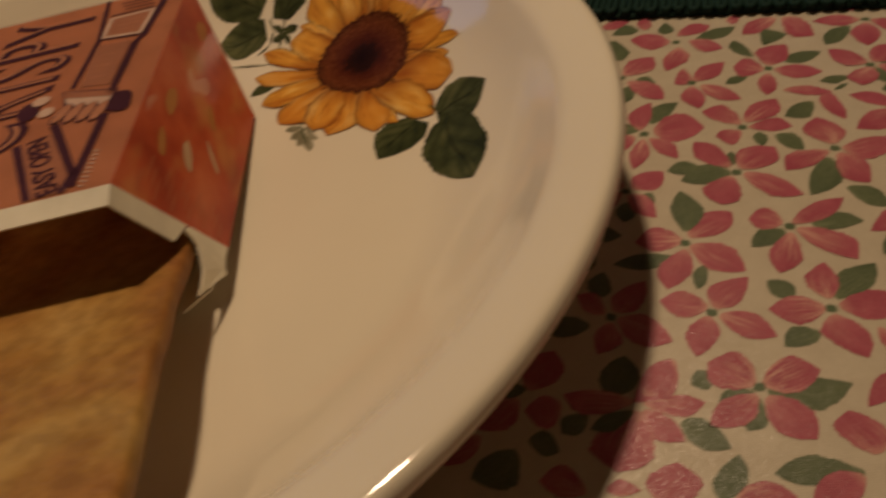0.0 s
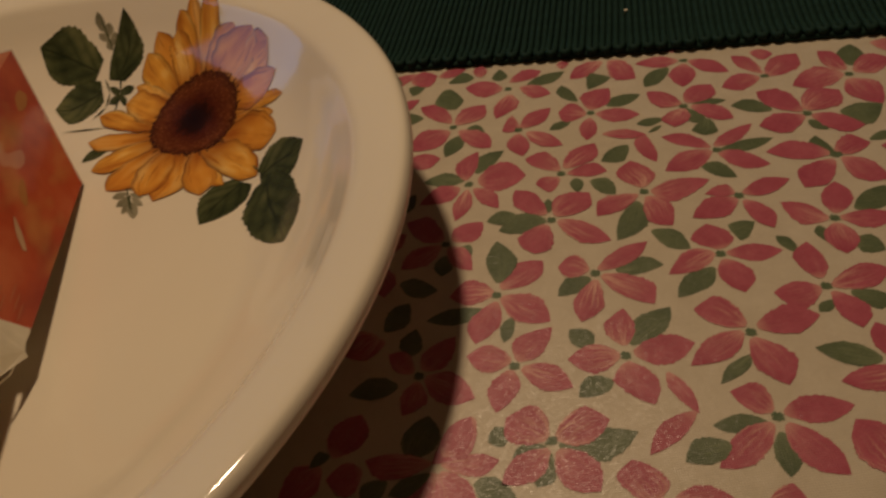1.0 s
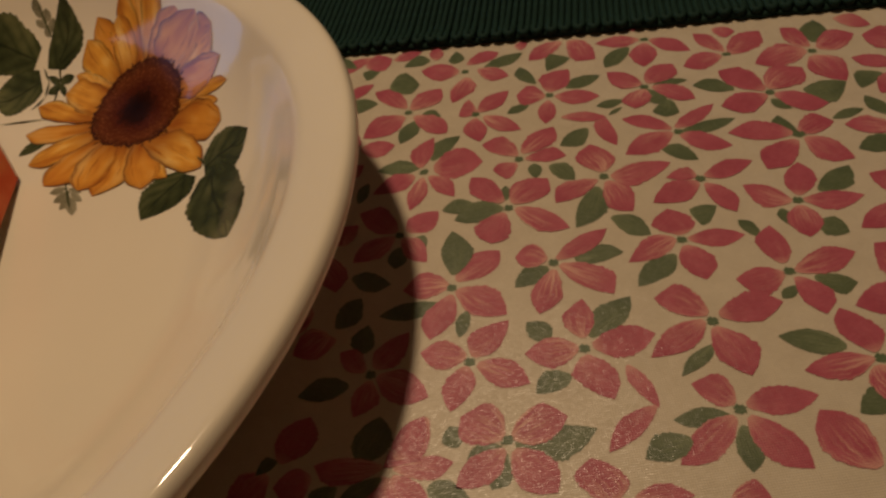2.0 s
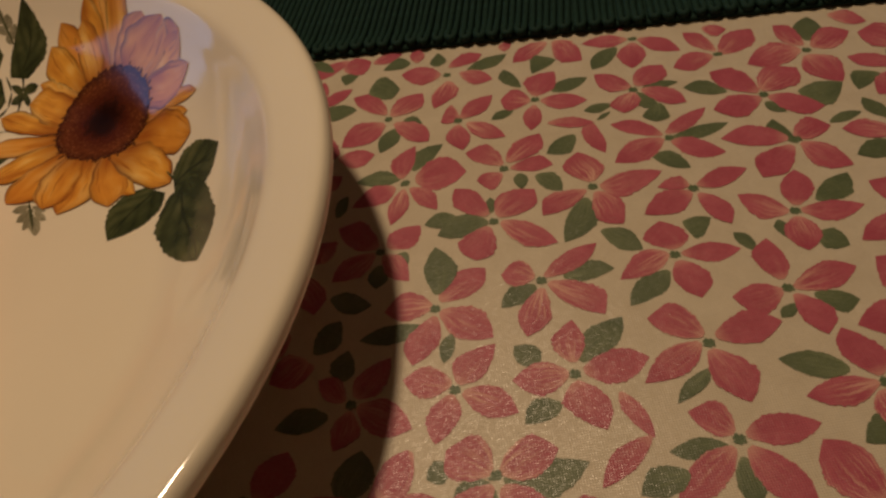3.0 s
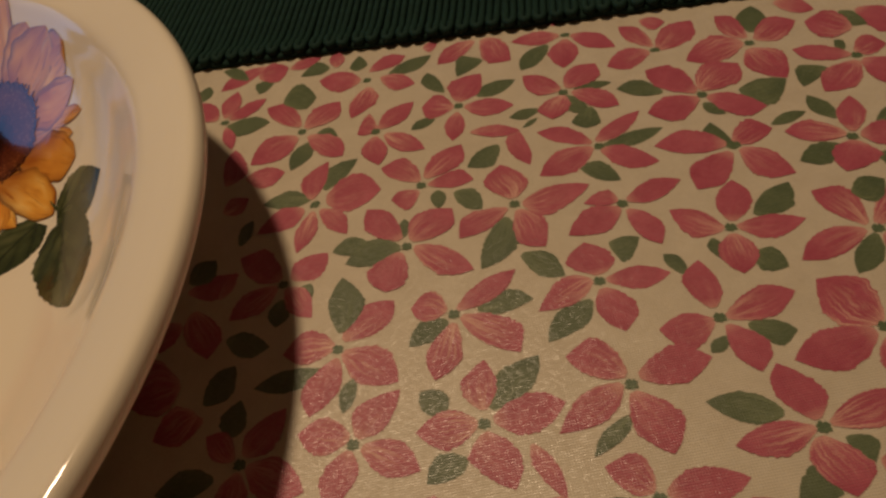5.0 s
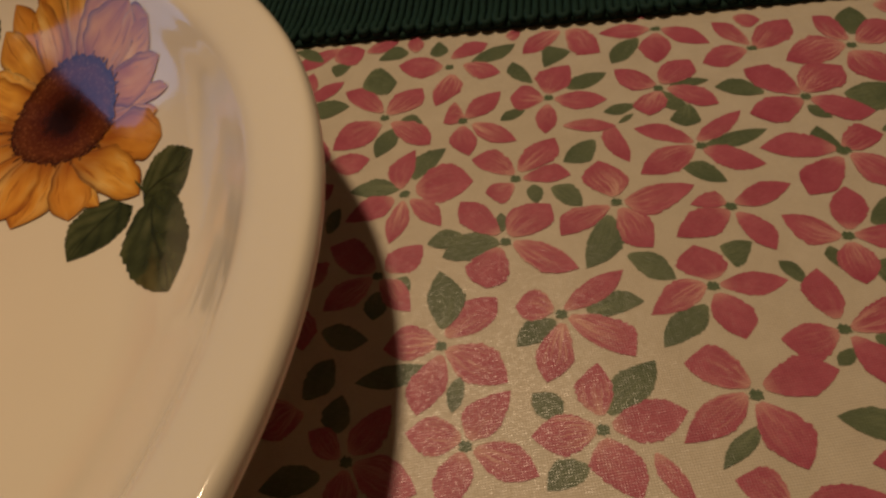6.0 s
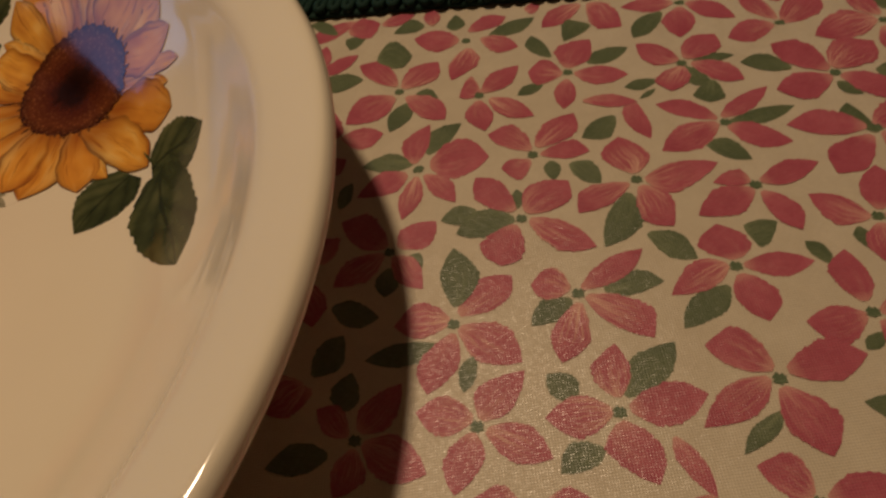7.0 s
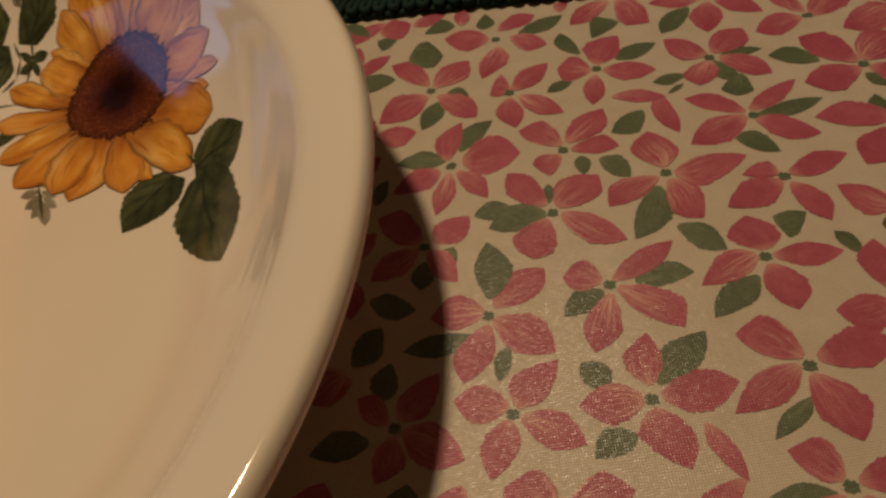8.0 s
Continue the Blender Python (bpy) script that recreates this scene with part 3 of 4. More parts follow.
PRINT = Matrix.Translation(TN + UP * 0.0001) @ Matrix((ALONG, LEFT, UP)).transposed().to_4x4()


def ink(name, outline, material, lift=0.0001, label=""):
    """A flat printed shape on the carton's top, millimetres along and across it."""
    bm = bmesh.new()
    bm.faces.new([bm.verts.new(PRINT @ Vector((u / 1000, v / 1000, lift))) for u, v in outline])
    bmesh.ops.recalc_face_normals(bm, faces=bm.faces)
    return part(name, bm, material, top_panel, label, smooth=False)


def ink_line(u0, v0, u1, v1, width, material=PURPLE, lift=0.00012):
    d = Vector((u1 - u0, v1 - v0)).normalized() * (width / 2)
    ink("printed_line", [(u0 - d.y, v0 + d.x), (u0 + d.y, v0 - d.x), (u1 + d.y * 0.8, v1 - d.x * 0.8), (u1 - d.y * 0.8, v1 + d.x * 0.8)], material, lift)


def ink_oval(u, v, a, b, turn, material, lift=0.00015, wave=0.0):
    ring = [2 * math.pi * k / 28 for k in range(28)]
    ct, st = math.cos(radians(turn)), math.sin(radians(turn))
    pts = [((a * (1 + wave * math.sin(5 * r))) * math.cos(r), (b * (1 + wave * math.sin(5 * r))) * math.sin(r)) for r in ring]
    ink("printed_oval", [(u + x * ct - y * st, v + x * st + y * ct) for x, y in pts], material, lift)


def lettering(text, u, v, length, tall, turn, material, lift, swell=0.0, spacing=1.0):
    """A word printed on the carton's top, fitted to its length and the height of its letters in millimetres."""
    cu = bpy.data.curves.new("lettering", "FONT")
    cu.body, cu.size, cu.offset, cu.extrude, cu.space_character = text, 1.0, swell, 0.0, spacing
    tmp = bpy.data.objects.new("lettering", cu)
    me = bpy.data.meshes.new_from_object(tmp)
    bpy.data.objects.remove(tmp)
    xs, ys = [p.co.x for p in me.vertices], [p.co.y for p in me.vertices]
    for p in me.vertices:
        p.co.x = ((p.co.x - min(xs)) / (max(xs) - min(xs))) * length / 1000
        p.co.y = ((p.co.y - min(ys)) / (max(ys) - min(ys))) * tall / 1000
    me.materials.clear()
    me.materials.append(material)
    ob = new("lettering", me)
    ob.parent = top_panel
    ob.matrix_local = PRINT @ pose(u / 1000, v / 1000, lift, 0, 0, turn)
    return ob


lettering("CRISPY", 22, 26.4, 90, 26, 0, PURPLE, 0.00012, 0.012, 1.08)
lettering("CRISPY", 22.9, 27.3, 88.2, 24.2, 0, PEACH, 0.00022, -0.028, 1.17)
# framed column beside the word
ink("printed_field", [(49.5, 10.7), (77, 10.9), (77.8, 20.4), (52, 18.6)], RUST, 0.00008)
ink_line(112, 5.6, 80, 7.6, 2.4)
ink_line(80.5, 7.2, 74, 9.4, 2.2)
ink_line(75, 9.2, 44, 9.4, 2.2)
ink_line(33, 8.4, 2, 8.4, 2.2)
ink_line(116, 25.2, 107, 24.0, 1.4)
ink_line(108, 24.2, 82, 20.9, 1.5)
ink_line(82, 20.9, 52, 20.7, 1.5)
ink("printed_field", [(80.6, 8.6), (99.4, 7.6), (99.2, 21.4), (83.4, 20.6)], CREAM_INK, 0.0001)
ink("printed_field", [(82.4, 9.8), (97.8, 8.9), (97.6, 20.0), (84.6, 19.4)], RUST, 0.00014)
ink_line(79.6, 8.8, 82.6, 21, 0.9)
ink_line(101, 8.5, 101, 21.4, 1.0)
for k in range(3):  # small unreadable marks in both fields
    ink_line(56 + 7 * k, 13.4, 56.5 + 7 * k, 17.6, 0.5, PEACH)
    ink_line(87 + 3.5 * k, 11.6, 87.4 + 3.5 * k, 17.6, 0.4, PEACH, 0.0002)
    ink_line(104 + 3 * k, 9 + k, 104.4 + 3 * k, 18 + k, 0.8)
# cuff and glove shapes
ink("printed_field", [(51.6, 23), (45.8, 7.8), (37.2, 8.2), (41.2, 20)], PURPLE, 0.00009)
ink("printed_field", [(51, 22.4), (45.2, 8.4), (42.2, 8.6), (47, 21.4)], RUST, 0.00012)
ink("printed_field", [(46.8, 21.2), (42.0, 8.6), (38.1, 8.9), (41.9, 19.3)], CREAM_INK, 0.00012)
for k in range(4):  # scalloped fingers
    ink_oval(35.2 + 1.0 * k, 10.2 + 3.2 * k, 4.9, 1.9, -12, PURPLE, 0.00013 + 0.00001 * k)
    ink_oval(35.4 + 1.0 * k, 10.2 + 3.2 * k, 4.4, 1.5, -12, PEACH, 0.00017 + 0.00001 * k)
ink("printed_field", [(34.6, 8.8), (43.8, 8.6), (42.8, 4.6), (40.4, 3.4), (34, 2.8), (32.2, 3.4), (32.4, 6)], PURPLE, 0.00024)
ink_oval(43.6, 29.2, 5.2, 2.6, 12, PURPLE, 0.00026)
ink_oval(48.4, 27.4, 2.6, 2.2, 12, CREAM_INK, 0.0003)
ink_oval(41.0, 24.2, 2.5, 1.9, 12, CREAM_INK, 0.0003)
# label with the opening note
ink("printed_field", [(25, 26), (29.5, 18), (7, 9), (1.0, 8.8), (0.6, 16.4)], RUST, 0.00008)
ink_line(26.4, 26.8, 0.6, 16.8, 1.9)
ink_line(33, 20, 7, 9.2, 2.2)
ink_line(8, 9.4, 0.6, 10.2, 1.6)
lettering("EASY OPEN", 2.0, 10.6, 28, 4.6, 20.5, PURPLE, 0.00018, 0.03, 0.95)
for k in range(9):  # comb of small pale teeth along the tear line
    ink_line(1.2 + 1.7 * k, 5.4, 2.0 + 1.7 * k, 7.0, 0.5, CREAM_INK)

# printed marks on the near long side
side_panel = [o for o in carton.children if o.name == "side_panel"][0]
SIDE_N = (BF - BN).cross(TN - BN).normalized()
YELLOW = paint("yellow_ink", (0.47, 0.20, 0.055))
PALE = paint("pale_ink", (0.55, 0.36, 0.22))
FINE = paint("fine_orange_ink", (0.52, 0.17, 0.08))


def side_point(a, b, lift):
    return BN.lerp(BF, a).lerp(TN.lerp(TF, a), b) + SIDE_N * lift


def side_oval(a, b, la, lb, turn, material, lift=0.00012):
    ct, st = math.cos(radians(turn)), math.sin(radians(turn))
    bm = bmesh.new()
    pts = []
    for k in range(22):
        r = 2 * math.pi * k / 22
        x, y = la * math.cos(r) * (1 + 0.12 * math.sin(3 * r + a * 40)), lb * math.sin(r)
        pts.append(bm.verts.new(side_point(a + x * ct - y * st, b + x * st + y * ct, lift)))
    bm.faces.new(pts)
    bmesh.ops.recalc_face_normals(bm, faces=bm.faces)
    part("printed_spot", bm, material, side_panel, smooth=False)


side_oval(0.27, 0.54, 0.075, 0.035, 48, PALE)
side_oval(0.37, 0.32, 0.10, 0.018, 62, PALE)
side_oval(0.41, 0.80, 0.06, 0.05, 20, YELLOW)
side_oval(0.23, 0.77, 0.06, 0.03, 40, YELLOW)
side_oval(0.55, 0.42, 0.07, 0.03, 55, YELLOW)
side_oval(0.88, 0.74, 0.05, 0.06, 10, YELLOW)
for k in range(16):
    side_oval(0.055 + 0.035 * (k % 3), 0.12 + 0.048 * k, 0.045, 0.006, 4, FINE)

# ---- toasted pastry slab in the carton ----
CRUST = Nodes("toasted_crust", (0.5, 0.3, 0.12), 0.6, 0.3)
big = CRUST.noise(38, 4)
cr = CRUST.ramp(big, (0.28, (0.24, 0.085, 0.024)), (0.43, (0.36, 0.165, 0.042)), (0.57, (0.43, 0.245, 0.062)), (0.75, (0.56, 0.37, 0.13)))
fl = CRUST.ramp(CRUST.noise(260, 4), (0.35, (0.72, 0.68, 0.62)), (0.62, (1, 1, 1)))
toast = CRUST.ramp(CRUST.noise(17, 3), (0.4, (1.06, 1.05, 1.0)), (0.62, (0.82, 0.66, 0.52)))
CRUST.set("Base Color", CRUST.mix(1.0, CRUST.mix(1.0, cr, fl, "MULTIPLY"), toast, "MULTIPLY"))
CRUST.bump(CRUST.math("ADD", CRUST.noise(120, 4), CRUST.math("MULTIPLY", CRUST.noise(600, 3), 0.4)), 0.6, 0.0016)
E0, E1 = Vector((-0.1532, -0.0232, 0.0320)), Vector((-0.1433, -0.0860, 0.0415))
run = (E1 - E0).normalized()
lead = Vector((run.y, -run.x, 0)).normalized()  # towards its far long side
if lead.x > 0:
    lead = -lead
lift_dir = run.cross(lead).normalized()
if lift_dir.z < 0:
    lift_dir = -lift_dir
bm = bmesh.new()
NU, NV, THICK, LEN, BROAD = 60, 34, 0.0085, 0.128, 0.062
start = E0 - run * 0.055
rows = []
for i in range(NU + 1):
    row = []
    for j in range(NV + 1):
        a = 2 * math.pi * j / NV
        # a flattened round-cornered cross-section
        cx, cz = math.cos(a), math.sin(a)
        px, pz = math.copysign(abs(cx) ** 0.15, cx), math.copysign(abs(cz) ** 0.3, cz)
        s = i / NU
        end = min(1, (min(s, 1 - s) / 0.03)) ** 0.5
        p = start + run * (s * LEN) + lead * (BROAD / 2 + px * (BROAD / 2) * (0.985 + 0.015 * end)) + lift_dir * (-THICK / 2 + pz * THICK / 2 * (0.35 + 0.65 * end))
        p += lead * 0.006 * max(0.0, -pz) * (1 if px < 0 else -1)
        p += lift_dir * 0.0007 * noise.noise(p * 90) + lead * 0.0006 * noise.noise(p * 60 + Vector((3, 1, 7)))
        row.append(bm.verts.new(p))
    rows.append(row)
pastry = tagged(new("pastry"), "golden toasted pastry slab sticking out of the carton", "pastry")
BASE_CRUST = Nodes("pale_crust", (0.5, 0.33, 0.13), 0.7, 0.25)
BASE_CRUST.set("Base Color", BASE_CRUST.ramp(BASE_CRUST.noise(150, 4), (0.3, (0.44, 0.24, 0.07)), (0.7, (0.62, 0.42, 0.17))))
BASE_CRUST.bump(BASE_CRUST.noise(300, 4), 0.5, 0.001)
low = bmesh.new()
low_rows = [[low.verts.new(p.co) for p in row] for row in rows]
for side_bm, name, mat, span in ((bm, "top_crust", CRUST.m, range(NV - 3, NV + NV // 2 + 3)), (low, "bottom_crust", BASE_CRUST.m, range(NV // 2 + 3, NV - 3))):
    pts = rows if side_bm is bm else low_rows
    for r0, r1 in zip(pts, pts[1:]):
        for j in span:
            side_bm.faces.new((r0[j % NV], r1[j % NV], r1[(j + 1) % NV], r0[(j + 1) % NV]))
    if side_bm is bm:
        side_bm.faces.new(pts[0])
        side_bm.faces.new(pts[-1][::-1])
    bmesh.ops.delete(side_bm, geom=[p for p in side_bm.verts if not p.link_faces], context="VERTS")
    bmesh.ops.recalc_face_normals(side_bm, faces=side_bm.faces)
    part(name, side_bm, mat, pastry)

# ---- print of the tablecloth, millimetres: centre, petals and leaves as
# (dx, dy, heading, length, left width, its place, right width, its place) ----
print_motif(-31.5, 79.7, True,
            [(-1.7, 0.6, 156, 12.6, 5.1, 0.41, 4.3, 0.58), (1, 3.6, 18, 11.2, 3.9, 0.58, 2.4, 0.66), (3.7, -0.1, -39, 11.2, 2.7, 0.44, 4, 0.66), (0, -3.1, -116, 13.4, 4.6, 0.37, 2.6, 0.50)],
            [(5.9, -0.1, 18, 13.4, 2.5, 0.45, 3.4, 0.52), (-2.5, 5.7, 79, 7.3, 2.1, 0.30, 2.8, 0.30)])
print_motif(-62.1, 94.7, False,
            [(0, 0, 10, 9.1, 4.8, 0.53, 5.3, 0.54)],
            [])
print_motif(-52.8, 95, False,
            [(0, 0, 10, 9.6, 2.7, 0.48, 2.5, 0.42)],
            [])
print_motif(-39.4, 89.6, False,
            [(0, 0, 84, 7.9, 2.3, 0.59, 2.3, 0.43)],
            [])
print_motif(-14.7, 88, False,
            [(0, 0, 8, 4.3, 1.8, 0.51, 2.9, 0.30)],
            [])
print_motif(-0.3, 85.2, False,
            [(0, 0, -150, 13.5, 2.9, 0.59, 4.1, 0.48)],
            [])
print_motif(1.6, 85, False,
            [(0, 0, -68, 14.3, 3.7, 0.30, 4.9, 0.72)],
            [])
print_motif(-65.6, 51.5, False,
            [(0, 0, -9, 10.2, 2.8, 0.52, 4.9, 0.59)],
            [])
print_motif(-9, 46.7, False,
            [(0, 0, -19, 12.4, 2.6, 0.45, 2, 0.58)],
            [])
print_motif(1.8, 44.3, False,
            [(0, 0, -89, 14.4, 1.4, 0.62, 3.7, 0.43)],
            [])
print_motif(-57.5, 90.7, False,
            [],
            [(0, 0, -137, 6.2, 0.9, 0.61, 4.5, 0.46)])
print_motif(-41.3, 90.4, False,
            [],
            [(0, 0, -176, 8.6, 1.7, 0.34, 4.5, 0.35)])
print_motif(0, 75.1, False,
            [],
            [(0, 0, -151, 9.1, 0.8, 0.40, 6.2, 0.30)])
print_motif(-55.2, 79.4, False,
            [],
            [(0, 0, -8, 9.4, 7.5, 0.35, 4.5, 0.71)])
print_motif(9.1, 48.7, False,
            [],
            [(0, 0, -179, 7.9, 2.3, 0.57, 1.7, 0.50)])
print_motif(7.7, 45.7, False,
            [],
            [(0, 0, -152, 4.9, 0.8, 0.52, 0.8, 0.44)])
print_motif(-3.4, 39.7, False,
            [],
            [(0, 0, -149, 10, 4.1, 0.59, 2.1, 0.44)])
print_motif(-50.5, 64.3, True,
            [(-0.4, 2.2, 126, 15.2, 2.2, 0.54, 4.7, 0.71), (0.8, 1.1, 38, 12.8, 4, 0.53, 4.5, 0.57), (-1.1, -1.7, -153, 14.4, 4.3, 0.48, 5.9, 0.46), (1.4, -2.3, -54, 14.3, 4.2, 0.57, 3, 0.63)],
            [(3.9, -2.2, -34, 6.3, 2.8, 0.30, 1.1, 0.62), (2.1, -4.8, -121, 11.1, 2.8, 0.48, 2.8, 0.50)])
print_motif(-31.6, 56.5, True,
            [(0.7, 0.7, 179, 5.5, 1.2, 0.58, 7, 0.30), (0.8, 0.8, 36, 12.7, 3.4, 0.50, 3.3, 0.43), (2.1, -1.8, -47, 13.2, 2.6, 0.43, 3.5, 0.52), (-0.3, -1.7, -92, 11.4, 2.6, 0.57, 3.8, 0.41)],
            [])
print_motif(-9.7, 58.2, True,
            [(0.1, 1.6, 51, 12.4, 6.1, 0.54, 3.3, 0.41), (-1.4, -0.2, 155, 8.5, 4.4, 0.61, 5.1, 0.72), (-0.8, -2.2, -106, 11.1, 2.6, 0.58, 2.7, 0.46), (1.2, -0.7, -21, 12.8, 3, 0.54, 4, 0.51)],
            [(5, 2.1, 14, 11.2, 3.1, 0.44, 2.7, 0.44), (-2.5, 7.2, 106, 11, 3.4, 0.67, 1.2, 0.59), (-6.6, -2.5, -162, 6.9, 1.6, 0.49, 2.2, 0.51)])
print_motif(-48.7, 35.4, True,
            [(-0.5, 1.7, 69, 13.5, 4.8, 0.44, 1.5, 0.42), (2.6, 0.5, -5, 13.5, 7.6, 0.54, 5.5, 0.41), (-2.4, -0.8, -160, 12.5, 3.5, 0.37, 3.8, 0.39), (-0.5, -2.1, -110, 13.2, 2.9, 0.49, 2.2, 0.51), (1.1, -2.2, -61, 11.8, 3.2, 0.45, 2, 0.51)],
            [(2.7, 3.9, 44, 12.4, 4.2, 0.57, 1.5, 0.46), (-0.7, 2.1, 169, 12.1, 2.5, 0.44, 3.8, 0.50)])
print_motif(-23.3, 32.4, True,
            [(-0.1, 1.4, 136, 11.8, 1.8, 0.59, 5.3, 0.72), (1.1, 2.1, 40, 13.6, 3.4, 0.49, 4.3, 0.63), (1.4, -0.4, -11, 10.8, 4, 0.69, 1.8, 0.56), (-0.7, -1.6, -174, 6.8, 4.7, 0.58, 2, 0.63)],
            [(3.4, -2.9, -96, 6.1, 1.9, 0.43, 1.8, 0.38), (7, -4.9, -57, 9.1, 3.6, 0.38, 2.1, 0.54)])
print_motif(-4.2, 18.8, True,
            [(0.2, 1.7, 92, 12, 5, 0.64, 4.4, 0.37), (1.4, -0.4, 2, 15.5, 2.9, 0.49, 5.3, 0.30), (-1.6, -0.7, -156, 13.1, 2.1, 0.51, 4.6, 0.67), (0.2, -1.8, -76, 12.9, 3.6, 0.41, 4.2, 0.68)],
            [(-2.6, -3, -122, 15.4, 5.2, 0.48, 2.1, 0.47)])
print_motif(-29.2, 14.4, True,
            [(-0.9, 2.4, 118, 13.8, 4, 0.57, 3.1, 0.61), (1.1, 1.3, 33, 12.4, 5.2, 0.47, 4.4, 0.61), (1.6, -0.4, -44, 15.6, 2.8, 0.47, 4.3, 0.58), (-1.5, -1.2, -115, 11.1, 3.7, 0.72, 5.6, 0.66)],
            [(-1.2, 0.3, -176, 12.6, 3, 0.50, 4.9, 0.50), (-8.5, 4.5, -176, 7.9, 2.4, 0.53, 2.9, 0.46), (-0.2, 3, 82, 5.6, 1.3, 0.56, 1.4, 0.55)])
print_motif(-56.9, 12.5, True,
            [(1.8, 0.8, 32, 10.1, 3.5, 0.41, 4.2, 0.49), (-0.5, 1.4, 133, 13.5, 3.2, 0.38, 4.9, 0.71), (-1.2, 0, -150, 12.5, 3.5, 0.47, 3.6, 0.55), (0.5, -1.2, -62, 11.2, 3.1, 0.34, 2.7, 0.57)],
            [(-0.3, -4.1, -103, 7.4, 2.4, 0.59, 2.5, 0.48), (3.4, -2, -54, 4.7, 2.3, 0.30, 1.3, 0.50)])
print_motif(-71.1, 12.8, False,
            [(0, 0, 63, 7.9, 1.8, 0.54, 1.7, 0.44)],
            [])
print_motif(-69.4, 1.3, False,
            [],
            [(0, 0, -27, 10.4, 2.5, 0.35, 3.6, 0.61)])
print_motif(-66.8, 27.7, False,
            [],
            [(0, 0, 67, 8.2, 2.1, 0.64, 1.5, 0.38)])
print_motif(-45.5, -4.6, False,
            [],
            [(0, 0, 84, 14.9, 2.7, 0.53, 4.8, 0.46)])
print_motif(-46.3, -8.4, True,
            [(1.2, 1.7, 32, 13.4, 4.4, 0.52, 3.9, 0.62), (-0.4, 0.8, 173, 10.9, 3.2, 0.52, 5.1, 0.53), (0.8, -0.9, -45, 14.3, 4.8, 0.51, 3.8, 0.54), (-0.2, -1.9, -118, 13.5, 3.3, 0.49, 3.9, 0.64)],
            [(2.8, -7.7, -113, 7.7, 1.4, 0.59, 2, 0.44), (-3.1, -4, -179, 14.2, 3.1, 0.46, 2.3, 0.54)])
print_motif(-45.1, -30.2, True,
            [(0.8, 1, 42, 12.1, 4.4, 0.35, 2.8, 0.38), (-0.4, 1.6, 161, 10.3, 3.9, 0.47, 3.8, 0.54), (1.3, -0.9, -36, 12.3, 3.8, 0.45, 3.2, 0.55), (-0.8, -0.8, -114, 11.4, 3.1, 0.40, 3.5, 0.52)],
            [])
print_motif(-66.1, -28.5, True,
            [(0.8, 1.4, 45, 11.6, 3.1, 0.37, 3.7, 0.35), (1.2, -0.6, -37, 13, 3.8, 0.44, 4.3, 0.57), (-1.2, 1, 129, 8.6, 2.2, 0.41, 3, 0.67), (-0.4, -1.3, -114, 9.2, 3.9, 0.53, 2.1, 0.45)],
            [(-1.3, 6, 80, 8.1, 3.6, 0.44, 2.1, 0.30), (-7.4, 14.7, 51, 10, 2.9, 0.65, 3.6, 0.41)])
print_motif(-22.5, -7, True,
            [(-1.1, 1.4, 159, 7.6, 3.1, 0.56, 4.8, 0.59), (0.7, 0.9, 26, 15.1, 2.5, 0.48, 3, 0.50), (1.1, -0.9, -51, 15.1, 5.3, 0.68, 2.2, 0.47), (-0.2, -2, -116, 13.5, 3.5, 0.60, 3.3, 0.58)],
            [(-1.4, -1, -154, 9.4, 2.4, 0.37, 3.3, 0.46), (4.7, -0.1, -5, 11.2, 3.4, 0.64, 2.2, 0.30)])
print_motif(17.4, 10.8, True,
            [(-0.5, 1.1, 166, 7.3, 1.1, 0.38, 3.7, 0.31), (-0.7, -0.9, -162, 13, 3.8, 0.47, 3.9, 0.44), (1, 0.7, 9, 12.8, 3.1, 0.57, 3, 0.38), (0.4, -1.8, -74, 12.1, 3.5, 0.55, 2.2, 0.54)],
            [])
print_motif(6.7, -7.9, True,
            [(0.7, 1.5, 94, 9.4, 5.1, 0.57, 4.2, 0.31), (1.2, 0, -10, 12.5, 2.6, 0.51, 3.1, 0.54), (-1.1, 0.8, -160, 12.8, 2.7, 0.40, 4, 0.30), (-0.1, -1.7, -84, 11.3, 4.5, 0.57, 3, 0.45)],
            [(4.6, 9.1, -5, 6.4, 1, 0.54, 5.8, 0.30), (-2.7, -3.8, -145, 12.7, 2.9, 0.39, 3.1, 0.54), (-13, 12, -50, 11.1, 3.4, 0.42, 2.6, 0.61)])
print_motif(35.1, -2.9, True,
            [(0.8, 1.4, 68, 12.1, 3.2, 0.47, 4, 0.55), (-1.2, 0.1, 134, 11.9, 4.6, 0.37, 2.4, 0.55), (1.1, 0.1, -11, 13.2, 2, 0.51, 4.2, 0.44), (-0.4, -1.5, -101, 10.5, 3.9, 0.51, 3.6, 0.46)],
            [(5.4, 1.8, 32, 11.9, 2.1, 0.51, 4.3, 0.55), (-4.4, -1.4, -91, 6, 1.2, 0.40, 1.7, 0.36), (1.7, -7.3, -53, 6.8, 2.8, 0.37, 3.4, 0.50), (-12.4, -8.7, 110, 6.8, 1.2, 0.57, 2.1, 0.60)])
print_motif(24.6, -23, True,
            [(-0.2, 2.3, 82, 12, 4.1, 0.60, 2.5, 0.36), (1, -0.2, 8, 13.9, 3.7, 0.64, 3.3, 0.49), (-1.1, -0.2, 175, 10.1, 5.5, 0.58, 2.6, 0.46), (0.4, -1.7, -81, 11.2, 4.4, 0.63, 2, 0.55)],
            [(4, -2.6, -27, 8.3, 1.6, 0.51, 4, 0.66), (-0.1, -4.2, -149, 4.9, 1.4, 0.53, 1.4, 0.57)])
